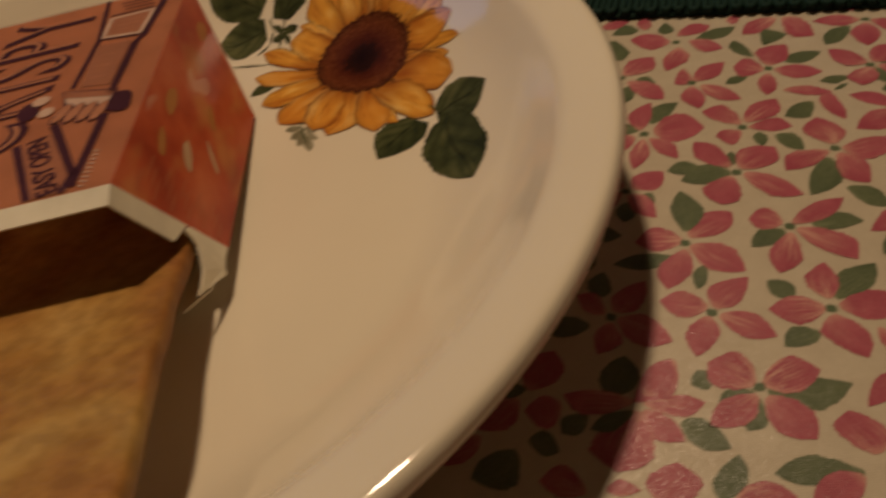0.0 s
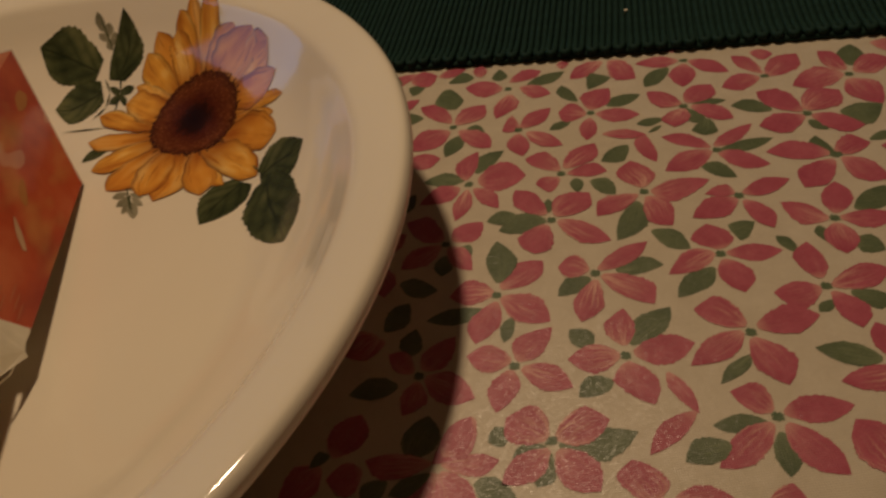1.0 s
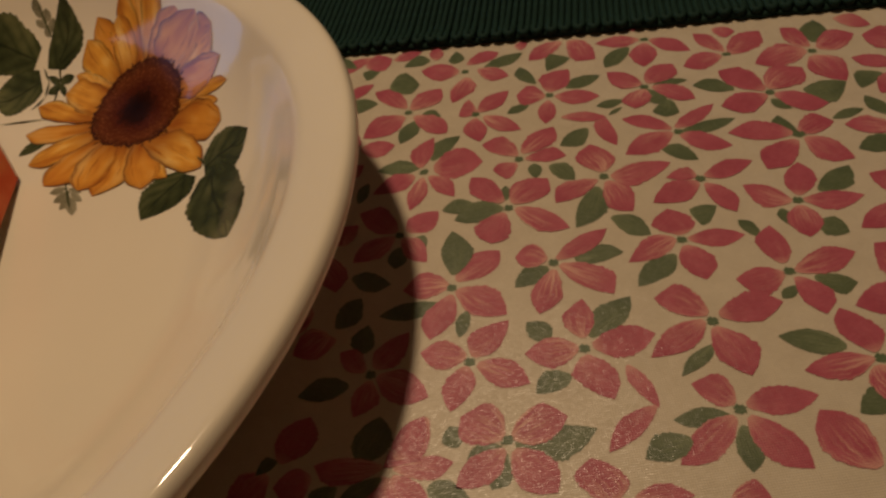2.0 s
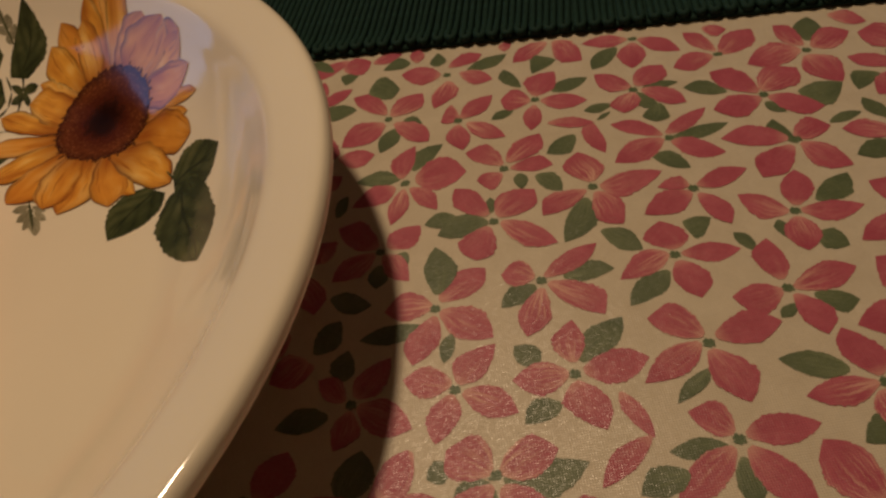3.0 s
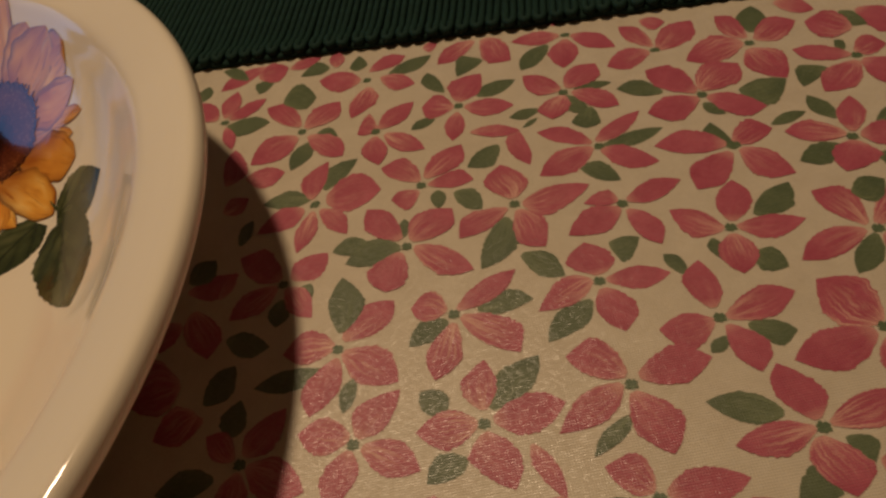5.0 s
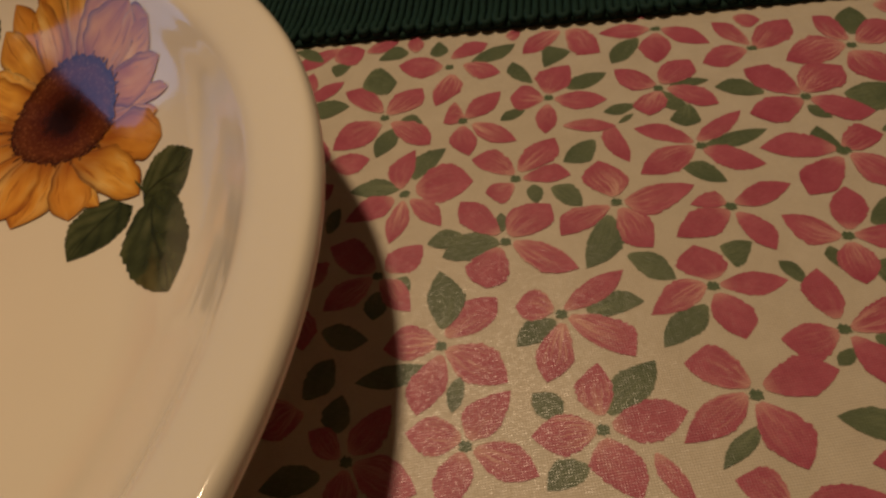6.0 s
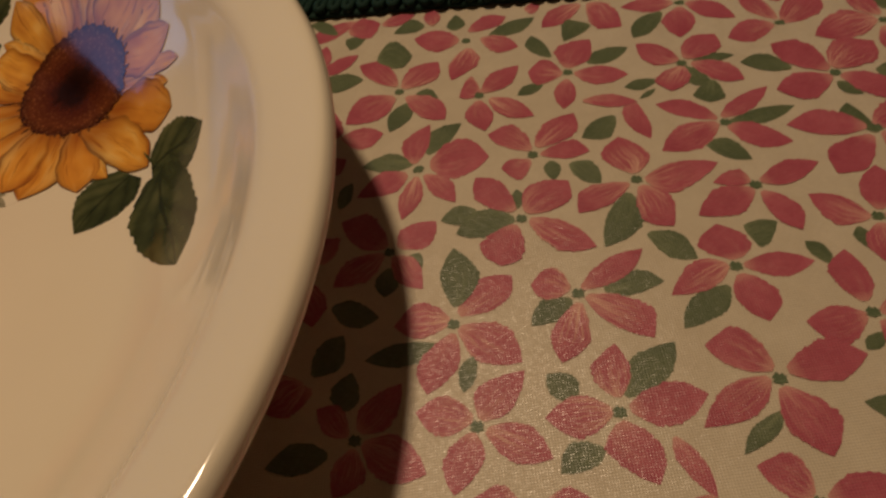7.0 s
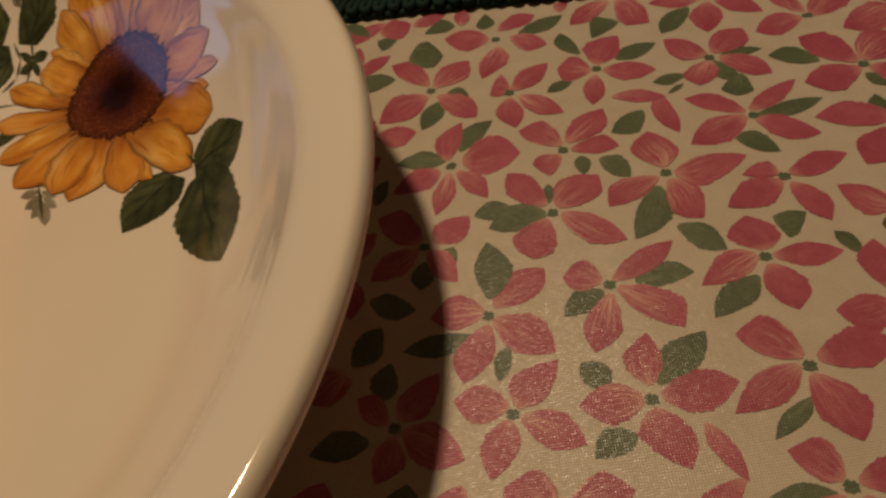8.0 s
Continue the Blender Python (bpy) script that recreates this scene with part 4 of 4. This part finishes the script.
print_motif(45.5, 19.6, True,
            [(-1.5, 0.7, 160, 15.5, 2.8, 0.45, 5.3, 0.52), (-0.2, 0.7, 9, 9.6, 5.4, 0.67, 2.3, 0.38), (0.5, -1.3, -58, 13.3, 3, 0.42, 4.9, 0.63), (-1.6, -1.8, -142, 13.7, 3.5, 0.62, 4.8, 0.58)],
            [(-0.2, -1.4, 100, 10.6, 3.6, 0.72, 0.8, 0.51), (9.5, 3.3, 9, 8.6, 2, 0.57, 1.4, 0.46)])
print_motif(45.6, 38.6, True,
            [(-0.9, 1.2, 121, 15.3, 3.4, 0.59, 5.3, 0.72), (0.1, 1.9, 27, 13.4, 5.9, 0.56, 4.7, 0.58), (0.7, -0.8, -39, 13.7, 2.7, 0.40, 5.1, 0.71), (-1, -0.7, -176, 12.7, 5.5, 0.62, 3.6, 0.54)],
            [(7.9, -1.8, -1, 11.4, 2.3, 0.49, 7.4, 0.34), (-7.8, 4.4, 149, 11.2, 1.9, 0.47, 4.1, 0.66), (-0.9, -2.9, -61, 6.4, 1.4, 0.41, 2, 0.46)])
print_motif(41.9, 60.2, True,
            [(0, 1.4, 112, 13.5, 2.5, 0.53, 3, 0.68), (0.5, -0.3, 36, 14.9, 4.3, 0.57, 4.7, 0.53), (-1.4, -0.1, -172, 11.7, 3.8, 0.63, 4.6, 0.41)],
            [])
print_motif(63.3, 53.1, True,
            [(0.1, 2.2, 104, 12.8, 3, 0.39, 3.2, 0.72), (1.6, 0.8, 16, 12.4, 5.5, 0.72, 3.8, 0.35), (-1.1, 1.1, -174, 15.2, 4.5, 0.56, 6.3, 0.39), (-1.4, -2, -77, 14.6, 5.4, 0.39, 4.5, 0.45)],
            [(2.1, 3.9, 67, 12.1, 3.6, 0.56, 3.5, 0.51)])
print_motif(75.4, 67, False,
            [(0, 0, -44, 10.3, 3.8, 0.36, 2.9, 0.66)],
            [])
print_motif(42.6, 74.5, False,
            [(0, 0, -33, 6.8, 1.9, 0.45, 3.9, 0.66)],
            [])
print_motif(86.6, 48.6, False,
            [(0, 0, 139, 11, 5.4, 0.44, 6.5, 0.61)],
            [])
print_motif(91.4, 56.1, False,
            [(0, 0, -68, 13.6, 4.9, 0.38, 4.2, 0.72)],
            [])
print_motif(87.5, 56.7, False,
            [],
            [(0, 0, -69, 8.5, 1.9, 0.30, 2.8, 0.72)])
print_motif(82.5, 38.5, True,
            [(0.2, 1.4, 0, 7.6, 5.3, 0.69, 2.5, 0.32), (-0.8, 0.6, 146, 13.1, 3.6, 0.60, 2.8, 0.58), (0.3, -1.7, -55, 13.5, 3.5, 0.41, 5.6, 0.55), (-0.7, -1.9, -147, 13.9, 4.3, 0.58, 4, 0.54)],
            [(-7.8, -1.4, -149, 9.1, 0.8, 0.47, 5.3, 0.39), (-1.4, 3.1, 91, 4.5, 1.3, 0.33, 1.5, 0.70)])
print_motif(68.2, 13.2, True,
            [(0.8, 1.3, 66, 12.3, 3, 0.44, 2.9, 0.52), (1.6, 0.1, -27, 11.7, 5.2, 0.43, 3.1, 0.45), (-0.6, 1.1, 154, 12.4, 2.9, 0.52, 4.2, 0.61), (-0.2, -1.1, -126, 10.1, 5.6, 0.36, 3.6, 0.47)],
            [(0, 6.5, 102, 9.9, 2.5, 0.56, 1.9, 0.49), (-3.2, -1.4, -170, 9.9, 3.5, 0.56, 2.9, 0.43), (6.6, 2.5, 3, 7.6, 3.6, 0.72, 2.8, 0.44), (1.5, -7, -44, 8.5, 3.2, 0.30, 2.3, 0.58), (-8.2, -15.4, 13, 7.7, 2.9, 0.55, 4.2, 0.30)])
print_motif(80.5, 22.6, False,
            [(0, 0, -16, 7.4, 2.1, 0.46, 1.8, 0.33)],
            [])
print_motif(36.5, -55.4, False,
            [(0, 0, -23, 6.2, 2.2, 0.48, 3.5, 0.45)],
            [])
print_motif(59.9, -12.1, True,
            [(-1.5, 1.4, 113, 13, 1.9, 0.61, 5.5, 0.72), (0.1, 1.3, 31, 17, 3.4, 0.49, 3.5, 0.39), (-2, 0.4, -167, 14.6, 2.6, 0.55, 4.2, 0.47), (0.4, -1.3, -60, 9.2, 3.7, 0.37, 3.9, 0.49)],
            [(-1, -0.8, -133, 11.2, 3, 0.52, 2, 0.50)])
print_motif(49.6, -33, True,
            [(0, 0.9, 115, 13.5, 5.6, 0.39, 5.7, 0.57), (-1.6, -0.2, -173, 15.5, 5.1, 0.53, 3.6, 0.51), (-0.7, -2.1, -101, 9.4, 4, 0.44, 2.7, 0.50), (1.3, 0.5, 31, 12.6, 2.2, 0.45, 2.5, 0.36)],
            [])
print_motif(31.3, -48.1, True,
            [(-0.3, 1.4, 97, 12, 3.4, 0.62, 4, 0.35), (1.1, 0.4, 13, 13.4, 2.2, 0.55, 4.4, 0.65), (-1.1, 0.3, 179, 13.2, 3.6, 0.53, 2.6, 0.50), (-1.6, -1.2, -86, 10.8, 5.1, 0.64, 3.3, 0.34)],
            [(-4.5, 4, 154, 12.4, 3, 0.40, 3.1, 0.46), (2.3, -2.3, -74, 5.8, 3.6, 0.44, 0.8, 0.42), (-2.3, -10.9, 175, 6.8, 0.8, 0.54, 5.1, 0.41)])
print_motif(5.1, -32, True,
            [(-0.3, 1.8, 142, 11.6, 2.3, 0.50, 5.9, 0.68), (1.6, 1.2, 1, 13.4, 4.4, 0.58, 3.6, 0.48), (-1.5, 0.7, -153, 14.6, 3.5, 0.40, 3, 0.44), (-0.4, -1.4, -78, 13.4, 5, 0.59, 3.2, 0.51)],
            [(-1.9, -5.6, -144, 10.2, 1.7, 0.35, 1.6, 0.53)])
print_motif(-21.5, -32.5, True,
            [(0.5, 2.6, 79, 10.9, 4.3, 0.46, 2.3, 0.45), (1.6, 0.5, -1, 13.2, 3.6, 0.56, 4.6, 0.45), (-1, 0.4, 174, 11.3, 4.3, 0.50, 3.6, 0.45), (-0.3, -1.5, -76, 12.2, 3.6, 0.56, 4.5, 0.30)],
            [(1.7, 2.5, 39, 14.1, 3.9, 0.41, 3.1, 0.58), (-4, -5.9, -161, 8.2, 1.8, 0.37, 3.7, 0.49), (-6.4, 3.9, 123, 7.1, 2.4, 0.45, 3, 0.44)])
print_motif(2.7, -53.1, True,
            [(-0.4, 1.3, 136, 8.8, 2.1, 0.34, 4.8, 0.56), (1.2, 0.6, -3, 13.3, 3.4, 0.44, 3.2, 0.52), (-1.3, -1.1, -149, 14.8, 3.8, 0.56, 2.9, 0.44), (1, -1.6, -62, 14.1, 3, 0.54, 4.3, 0.53)],
            [(-2.2, -0.8, 173, 10.3, 2.1, 0.61, 2.2, 0.42), (-0.7, -3.2, -101, 9.7, 2.7, 0.58, 2, 0.45)])
print_motif(-14.4, -38.4, False,
            [(0, 0, -74, 11.6, 1.8, 0.49, 1.9, 0.36)],
            [])
print_motif(-11.5, -48.9, False,
            [(0, 0, -145, 13.8, 1.8, 0.48, 2.9, 0.50)],
            [])
print_motif(20.6, -69.2, False,
            [(0, 0, 110, 13.8, 5.5, 0.51, 4.2, 0.59)],
            [])
print_motif(-85.5, -45.6, False,
            [(0, 0, 56, 11.5, 4, 0.53, 4.7, 0.60)],
            [])
print_motif(-73.4, -17, False,
            [(0, 0, -176, 9.7, 3.7, 0.50, 3.5, 0.57)],
            [])
print_motif(-55.3, -41.5, False,
            [(0, 0, -135, 13.5, 4.7, 0.50, 2.4, 0.30)],
            [])
print_motif(-7.6, -57.3, False,
            [],
            [(0, 0, -167, 9.5, 2.5, 0.40, 3.6, 0.51)])
print_motif(-70.8, -30.3, False,
            [],
            [(0, 0, -179, 11.2, 2.5, 0.44, 3.7, 0.48)])
print_motif(-69.5, -49.2, False,
            [],
            [(0, 0, 64, 11.1, 3.4, 0.47, 4.7, 0.53)])
print_motif(-40.5, -50.2, True,
            [(-0.7, 0.6, 139, 10, 4.5, 0.63, 5.6, 0.59), (0.8, 0.3, 12, 11.6, 5.1, 0.62, 3.5, 0.44)],
            [(-8.3, 4.5, -150, 4.9, 2.8, 0.63, 2, 0.42), (-1.2, -1.2, -162, 7.8, 2.2, 0.42, 2.8, 0.52), (1, -1.1, 0, 15.9, 2.2, 0.48, 5.1, 0.51)])
print_motif(-41.3, -51.9, False,
            [(0, 0, -149, 12, 3.6, 0.47, 3, 0.54)],
            [])
print_motif(-39.7, -52.4, False,
            [(0, 0, -59, 12, 4.1, 0.55, 4.3, 0.54)],
            [])
print_motif(-62.3, -49.8, False,
            [(0, 0, 53, 10.7, 2.9, 0.48, 3.3, 0.42)],
            [])
print_motif(-63, -51.3, False,
            [(0, 0, -6, 11.8, 1.9, 0.57, 3.4, 0.62)],
            [])
print_motif(-63.1, -52.9, False,
            [(0, 0, -51, 10.2, 2, 0.51, 3.6, 0.50)],
            [])
print_motif(-24.5, -66.7, False,
            [(0, 0, 101, 9.8, 4.3, 0.70, 4.3, 0.35)],
            [])
print_motif(-20.9, -66.5, False,
            [(0, 0, -8, 10.3, 2.7, 0.47, 1.5, 0.50)],
            [])
print_motif(-5.2, -69.9, False,
            [(0, 0, -8, 6.6, 3.6, 0.67, 1.7, 0.41)],
            [])
print_motif(-41.4, -52.5, False,
            [],
            [(0, 0, -117, 8.1, 2.8, 0.69, 1.3, 0.72)])
print_motif(-56.1, -56.1, False,
            [],
            [(0, 0, -38, 8.8, 2.2, 0.36, 3, 0.43)])
print_motif(-63.4, -73.2, False,
            [(0, 0, 61, 9.4, 3.9, 0.40, 5.5, 0.72)],
            [])
print_motif(-50.9, -73.7, False,
            [(0, 0, 1, 10.7, 3.6, 0.54, 2.2, 0.57)],
            [])
print_motif(-28.2, -70.5, False,
            [(0, 0, -156, 11, 3.2, 0.47, 3.1, 0.46)],
            [])
print_motif(-53.1, -73.2, False,
            [],
            [(0, 0, 59, 10.3, 2.4, 0.33, 3, 0.57)])
print_motif(-27.8, -70.1, False,
            [],
            [(0, 0, 175, 15.1, 2.4, 0.66, 3.6, 0.58)])
print_motif(-56.7, -56.5, False,
            [],
            [(0, 0, -40, 10.3, 2.9, 0.42, 3.1, 0.50)])
print_motif(-76.8, 11.3, False,
            [(0, 0, -76, 14.3, 4.4, 0.67, 3.4, 0.34)],
            [])
print_motif(-78.5, -7.2, False,
            [(0, 0, -167, 10.9, 5.2, 0.44, 9.4, 0.51)],
            [])
print_motif(-78.6, 17.4, False,
            [(0, 0, 8, 11.9, 2, 0.46, 5.1, 0.52)],
            [])
print_motif(-79.2, 8.3, False,
            [(0, 0, -151, 10.3, 3.5, 0.53, 5.1, 0.55)],
            [])
print_motif(-74.9, -15.2, False,
            [(0, 0, -156, 9.2, 4.2, 0.55, 4.5, 0.36)],
            [])
print_motif(-78.1, 19.5, False,
            [],
            [(0, 0, 44, 8.1, 3.6, 0.59, 3.8, 0.40)])
print_motif(16, 52.7, True,
            [(-0.3, 1.2, 128, 12.2, 4.6, 0.40, 2.6, 0.55), (1.1, 1.4, 36, 11.7, 4.3, 0.55, 4.2, 0.62), (1.9, -0.4, -47, 13.3, 3.8, 0.52, 2.9, 0.62), (-0.2, -1.1, -122, 9.3, 2.9, 0.48, 4.7, 0.66)],
            [(2.3, -0.2, -4, 9.7, 1.9, 0.55, 1.3, 0.50), (0.3, -1.2, -67, 9.4, 1.4, 0.50, 3.3, 0.57), (4.5, -8, -114, 7.9, 3, 0.72, 3.5, 0.72)])
print_motif(18.3, 30.2, True,
            [(-1.2, 1.4, 141, 14.1, 1.8, 0.57, 3.8, 0.59), (-0.4, 1.9, 28, 14.4, 2.2, 0.45, 2.8, 0.42), (-1.4, 0.3, -160, 14.7, 4, 0.51, 4.1, 0.47), (0, -1, -39, 13.7, 2.8, 0.35, 4.2, 0.60)],
            [(0.8, 0.1, 3, 14.4, 1.8, 0.53, 3, 0.47), (-6.3, -4.9, -45, 10.5, 3.6, 0.36, 1.8, 0.61)])
print_motif(23, 76.7, True,
            [(-1.3, 0.5, 168, 13.2, 3.3, 0.41, 3.2, 0.48), (1.3, -0.5, -49, 13.9, 3.6, 0.45, 2.9, 0.50), (-0.4, -1.7, -107, 13.1, 3.6, 0.50, 4.2, 0.49)],
            [(-5.3, -2.4, -139, 12.4, 2.5, 0.61, 3.6, 0.51)])
print_motif(-70.7, 50.1, False,
            [(0, 0, 81, 14.1, 2, 0.66, 4.9, 0.30)],
            [])
print_motif(-71.1, 40.2, False,
            [(0, 0, 28, 7.2, 3.2, 0.53, 3.2, 0.40)],
            [])
print_motif(-71.7, 77.2, True,
            [(0.2, 1.7, 74, 12.1, 3.1, 0.55, 2.7, 0.46), (1.1, 0.8, 27, 12.1, 2.6, 0.55, 3, 0.42), (0.2, -2.3, -79, 10.6, 1.9, 0.47, 1.6, 0.49)],
            [(0.6, -2, -14, 12.3, 3.1, 0.57, 4.6, 0.40)])
print_motif(-59.7, 99.5, False,
            [(0, 0, -154, 15.2, 2.7, 0.53, 4.1, 0.55)],
            [])
print_motif(-65.2, 94.9, False,
            [],
            [(0, 0, 133, 11.2, 1.3, 0.43, 3, 0.72)])
print_motif(-64.4, -52.8, False,
            [(0, 0, -113, 14.4, 5.6, 0.63, 6.4, 0.72)],
            [])
print_motif(-64.7, -50.7, False,
            [(0, 0, 167, 14, 4.4, 0.66, 1.8, 0.53)],
            [])
print_motif(-78.8, -50, False,
            [(0, 0, -175, 7.6, 5.2, 0.51, 2.8, 0.44)],
            [])
print_motif(-87.5, -47.5, False,
            [(0, 0, -143, 10.8, 4.2, 0.52, 4.1, 0.40)],
            [])
print_motif(-95.3, -55.6, False,
            [(0, 0, -148, 11.2, 3, 0.40, 2.9, 0.46)],
            [])
print_motif(-76.1, -69.8, False,
            [(0, 0, 159, 9.1, 2.1, 0.50, 4.5, 0.66)],
            [])
print_motif(-70, -71, False,
            [(0, 0, 88, 3.6, 2.5, 0.41, 3.3, 0.30)],
            [])
print_motif(-65.1, -53, False,
            [],
            [(0, 0, -159, 9.4, 2.3, 0.61, 1.7, 0.57)])
print_motif(-73.9, -53, False,
            [],
            [(0, 0, -146, 6.7, 2.3, 0.59, 2.7, 0.61)])
print_motif(-86, -57.4, False,
            [],
            [(0, 0, -30, 6.7, 3.3, 0.30, 2.1, 0.63)])
print_motif(-85.6, -45.2, False,
            [],
            [(0, 0, -155, 4.9, 0.8, 0.50, 2.4, 0.34)])
print_motif(-88.5, -59.5, False,
            [],
            [(0, 0, -149, 10.5, 6.4, 0.50, 2.5, 0.54)])
print_motif(-74.0, 79.0, False,
            [(0, 0, 122, 13.0, 3.6, 0.5, 3.4, 0.5)],
            [])
print_motif(-79.0, 90.0, False,
            [],
            [(0, 0, 74, 7.3, 2.6, 0.45, 2.4, 0.5)])

# the pattern goes on over the rest of the cloth
rng = random.Random(11)
spots = []
for j in range(-16, 19):
    for i in range(-29, 22):
        x, y = i * 25 + (j % 2) * 12 + rng.uniform(-3, 3), j * 24 + rng.uniform(-3, 3)
        if -730 < x < 530 and -400 < y < 460 and all((x - a) ** 2 + (y - b) ** 2 > 15 ** 2 for a, b in TAKEN):
            spots.append((x, y))
bm = bmesh.new()
for k, (x, y) in enumerate(spots):
    petals, leaves = FILL[rng.randrange(len(FILL))]
    petals = [(dx * 0.8, dy * 0.8, a, l * 0.8, wl * 0.8, sl, wr * 0.8, sr) for dx, dy, a, l, wl, sl, wr, sr in petals]
    leaves = [(dx * 0.8, dy * 0.8, a, l * 0.8, wl * 0.8, sl, wr * 0.8, sr) for dx, dy, a, l, wl, sl, wr, sr in leaves[:2]]
    motif_mesh(bm, petals, leaves, True, 0.00006 + 0.00002 * (k % 3), (x / 1000, y / 1000), rng.uniform(0, 6.28), 6)
rest = part("printed_pattern", bm, ROSE, cloth)
rest.data.materials.append(LEAF)
rest.data.materials.append(EYE_GREEN)
tagged(rest, kind="stuff")

# ---- ribbed green place mat ----
MATM = Nodes("dark_green_cotton_cord", (0.012, 0.04, 0.026), 0.75, 0.2)
MATM.set("Base Color", MATM.ramp(MATM.noise(500, 4), (0.3, (0.005, 0.019, 0.014)), (0.7, (0.011, 0.038, 0.028))))
MATM.bump(MATM.noise(1500, 2), 0.6, 0.0004)
placemat = tagged(new("placemat"), "dark green ribbed cotton place mat lying on the tablecloth", "placemat")
placemat.matrix_world = Matrix.Translation((-0.5 * K, 0.7605 * K + 0.0012, 0)) @ Matrix.Rotation(radians(-13.0), 4, "Z")
RIB, LONG = 0.00215, 0.3
base = box_mesh(bmesh.new(), (-0.16, 0.0016, 0.0004), (0.34, LONG, 0.0016))
part("backing", base, MATM.m, placemat, smooth=False)


def cord_mesh(seed):
    """One hairpin of cord: two ribs side by side joined by a loop at the mat's edge, where the weave rolls up."""
    rng = random.Random(seed)
    half = RIB / 2
    lean = rng.uniform(-0.0003, 0.0003)
    line = [(-half, LONG), (-half, 0.08), (-half, 0.03), (-half + lean * 0.5, 0.012), (-half + lean, 0.006), (-half + lean, 0.003)]
    line += [(half * math.cos(a) + lean, 0.0012 - 0.0016 * math.sin(a)) for a in (math.pi - math.pi * k / 6 for k in range(7))]
    line += [(half + lean, 0.003), (half + lean, 0.006), (half + lean * 0.5, 0.012), (half, 0.03), (half, 0.08), (half, LONG)]
    bm = bmesh.new()
    rows = []
    for k, (x, y) in enumerate(line):
        x0, y0 = line[max(0, k - 1)]
        x1, y1 = line[min(len(line) - 1, k + 1)]
        d = Vector((x1 - x0, y1 - y0, 0)).normalized()
        n = Vector((d.y, -d.x, 0))
        roll = 0.0011 * math.exp(-((y - 0.0015) / 0.0035) ** 2)
        r = 0.00098 if y > 0.004 else 0.0011
        c = Vector((x, y, 0.0019 + roll))
        rows.append([bm.verts.new(c + n * (r * math.cos(a)) + Vector((0, 0, r * math.sin(a)))) for a in (2 * math.pi * j / 8 for j in range(8))])
    for a, b in zip(rows, rows[1:]):
        for j in range(8):
            bm.faces.new((a[j], b[j], b[(j + 1) % 8], a[(j + 1) % 8]))
    bmesh.ops.recalc_face_normals(bm, faces=bm.faces)
    me = bpy.data.meshes.new("cord")
    bm.to_mesh(me)
    bm.free()
    for p in me.polygons:
        p.use_smooth = True
    me.materials.append(MATM.m)
    return me


CORDS = [cord_mesh(s) for s in range(6)]
# thick dark selvedge under the loops
bm = bmesh.new()
rows = []
for k in range(241):
    x = -0.16 + 0.5 * k / 240
    w = 0.0003 * math.sin(k * 0.9) + 0.0003 * math.sin(k * 2.3)
    rows.append([bm.verts.new((x, 0.0008 + w + 0.0013 * math.cos(a), 0.0011 + 0.0010 * math.sin(a))) for a in (2 * math.pi * j / 8 for j in range(8))])
for a, b in zip(rows, rows[1:]):
    for j in range(8):
        bm.faces.new((a[j], a[(j + 1) % 8], b[(j + 1) % 8], b[j]))
part("selvedge", bm, MATM.m, placemat)
rng = random.Random(4)
for k in range(116):
    ob = new("cord", CORDS[rng.randrange(6)])
    ob.parent = placemat
    ob.location = (-0.157 + k * 2 * RIB, rng.uniform(-0.0003, 0.0003) + 0.0005 * math.sin(k * 0.21), rng.uniform(0, 0.0002))
    ob.rotation_euler = (0, 0, rng.uniform(-0.001, 0.001))

# ---- a crumb on the mat ----
bm = bmesh.new()
bmesh.ops.create_icosphere(bm, subdivisions=2, radius=0.0006)
for v in bm.verts:
    v.co *= 1 + 0.35 * noise.noise(v.co * 2500)
crumb = finish("crumb", bm, RAW_EDGE)
crumb.location = (0.0981 * K, 0.8075 * K, 0.0033)
tagged(crumb, "tiny pale crumb lying on the green mat", "crumb")
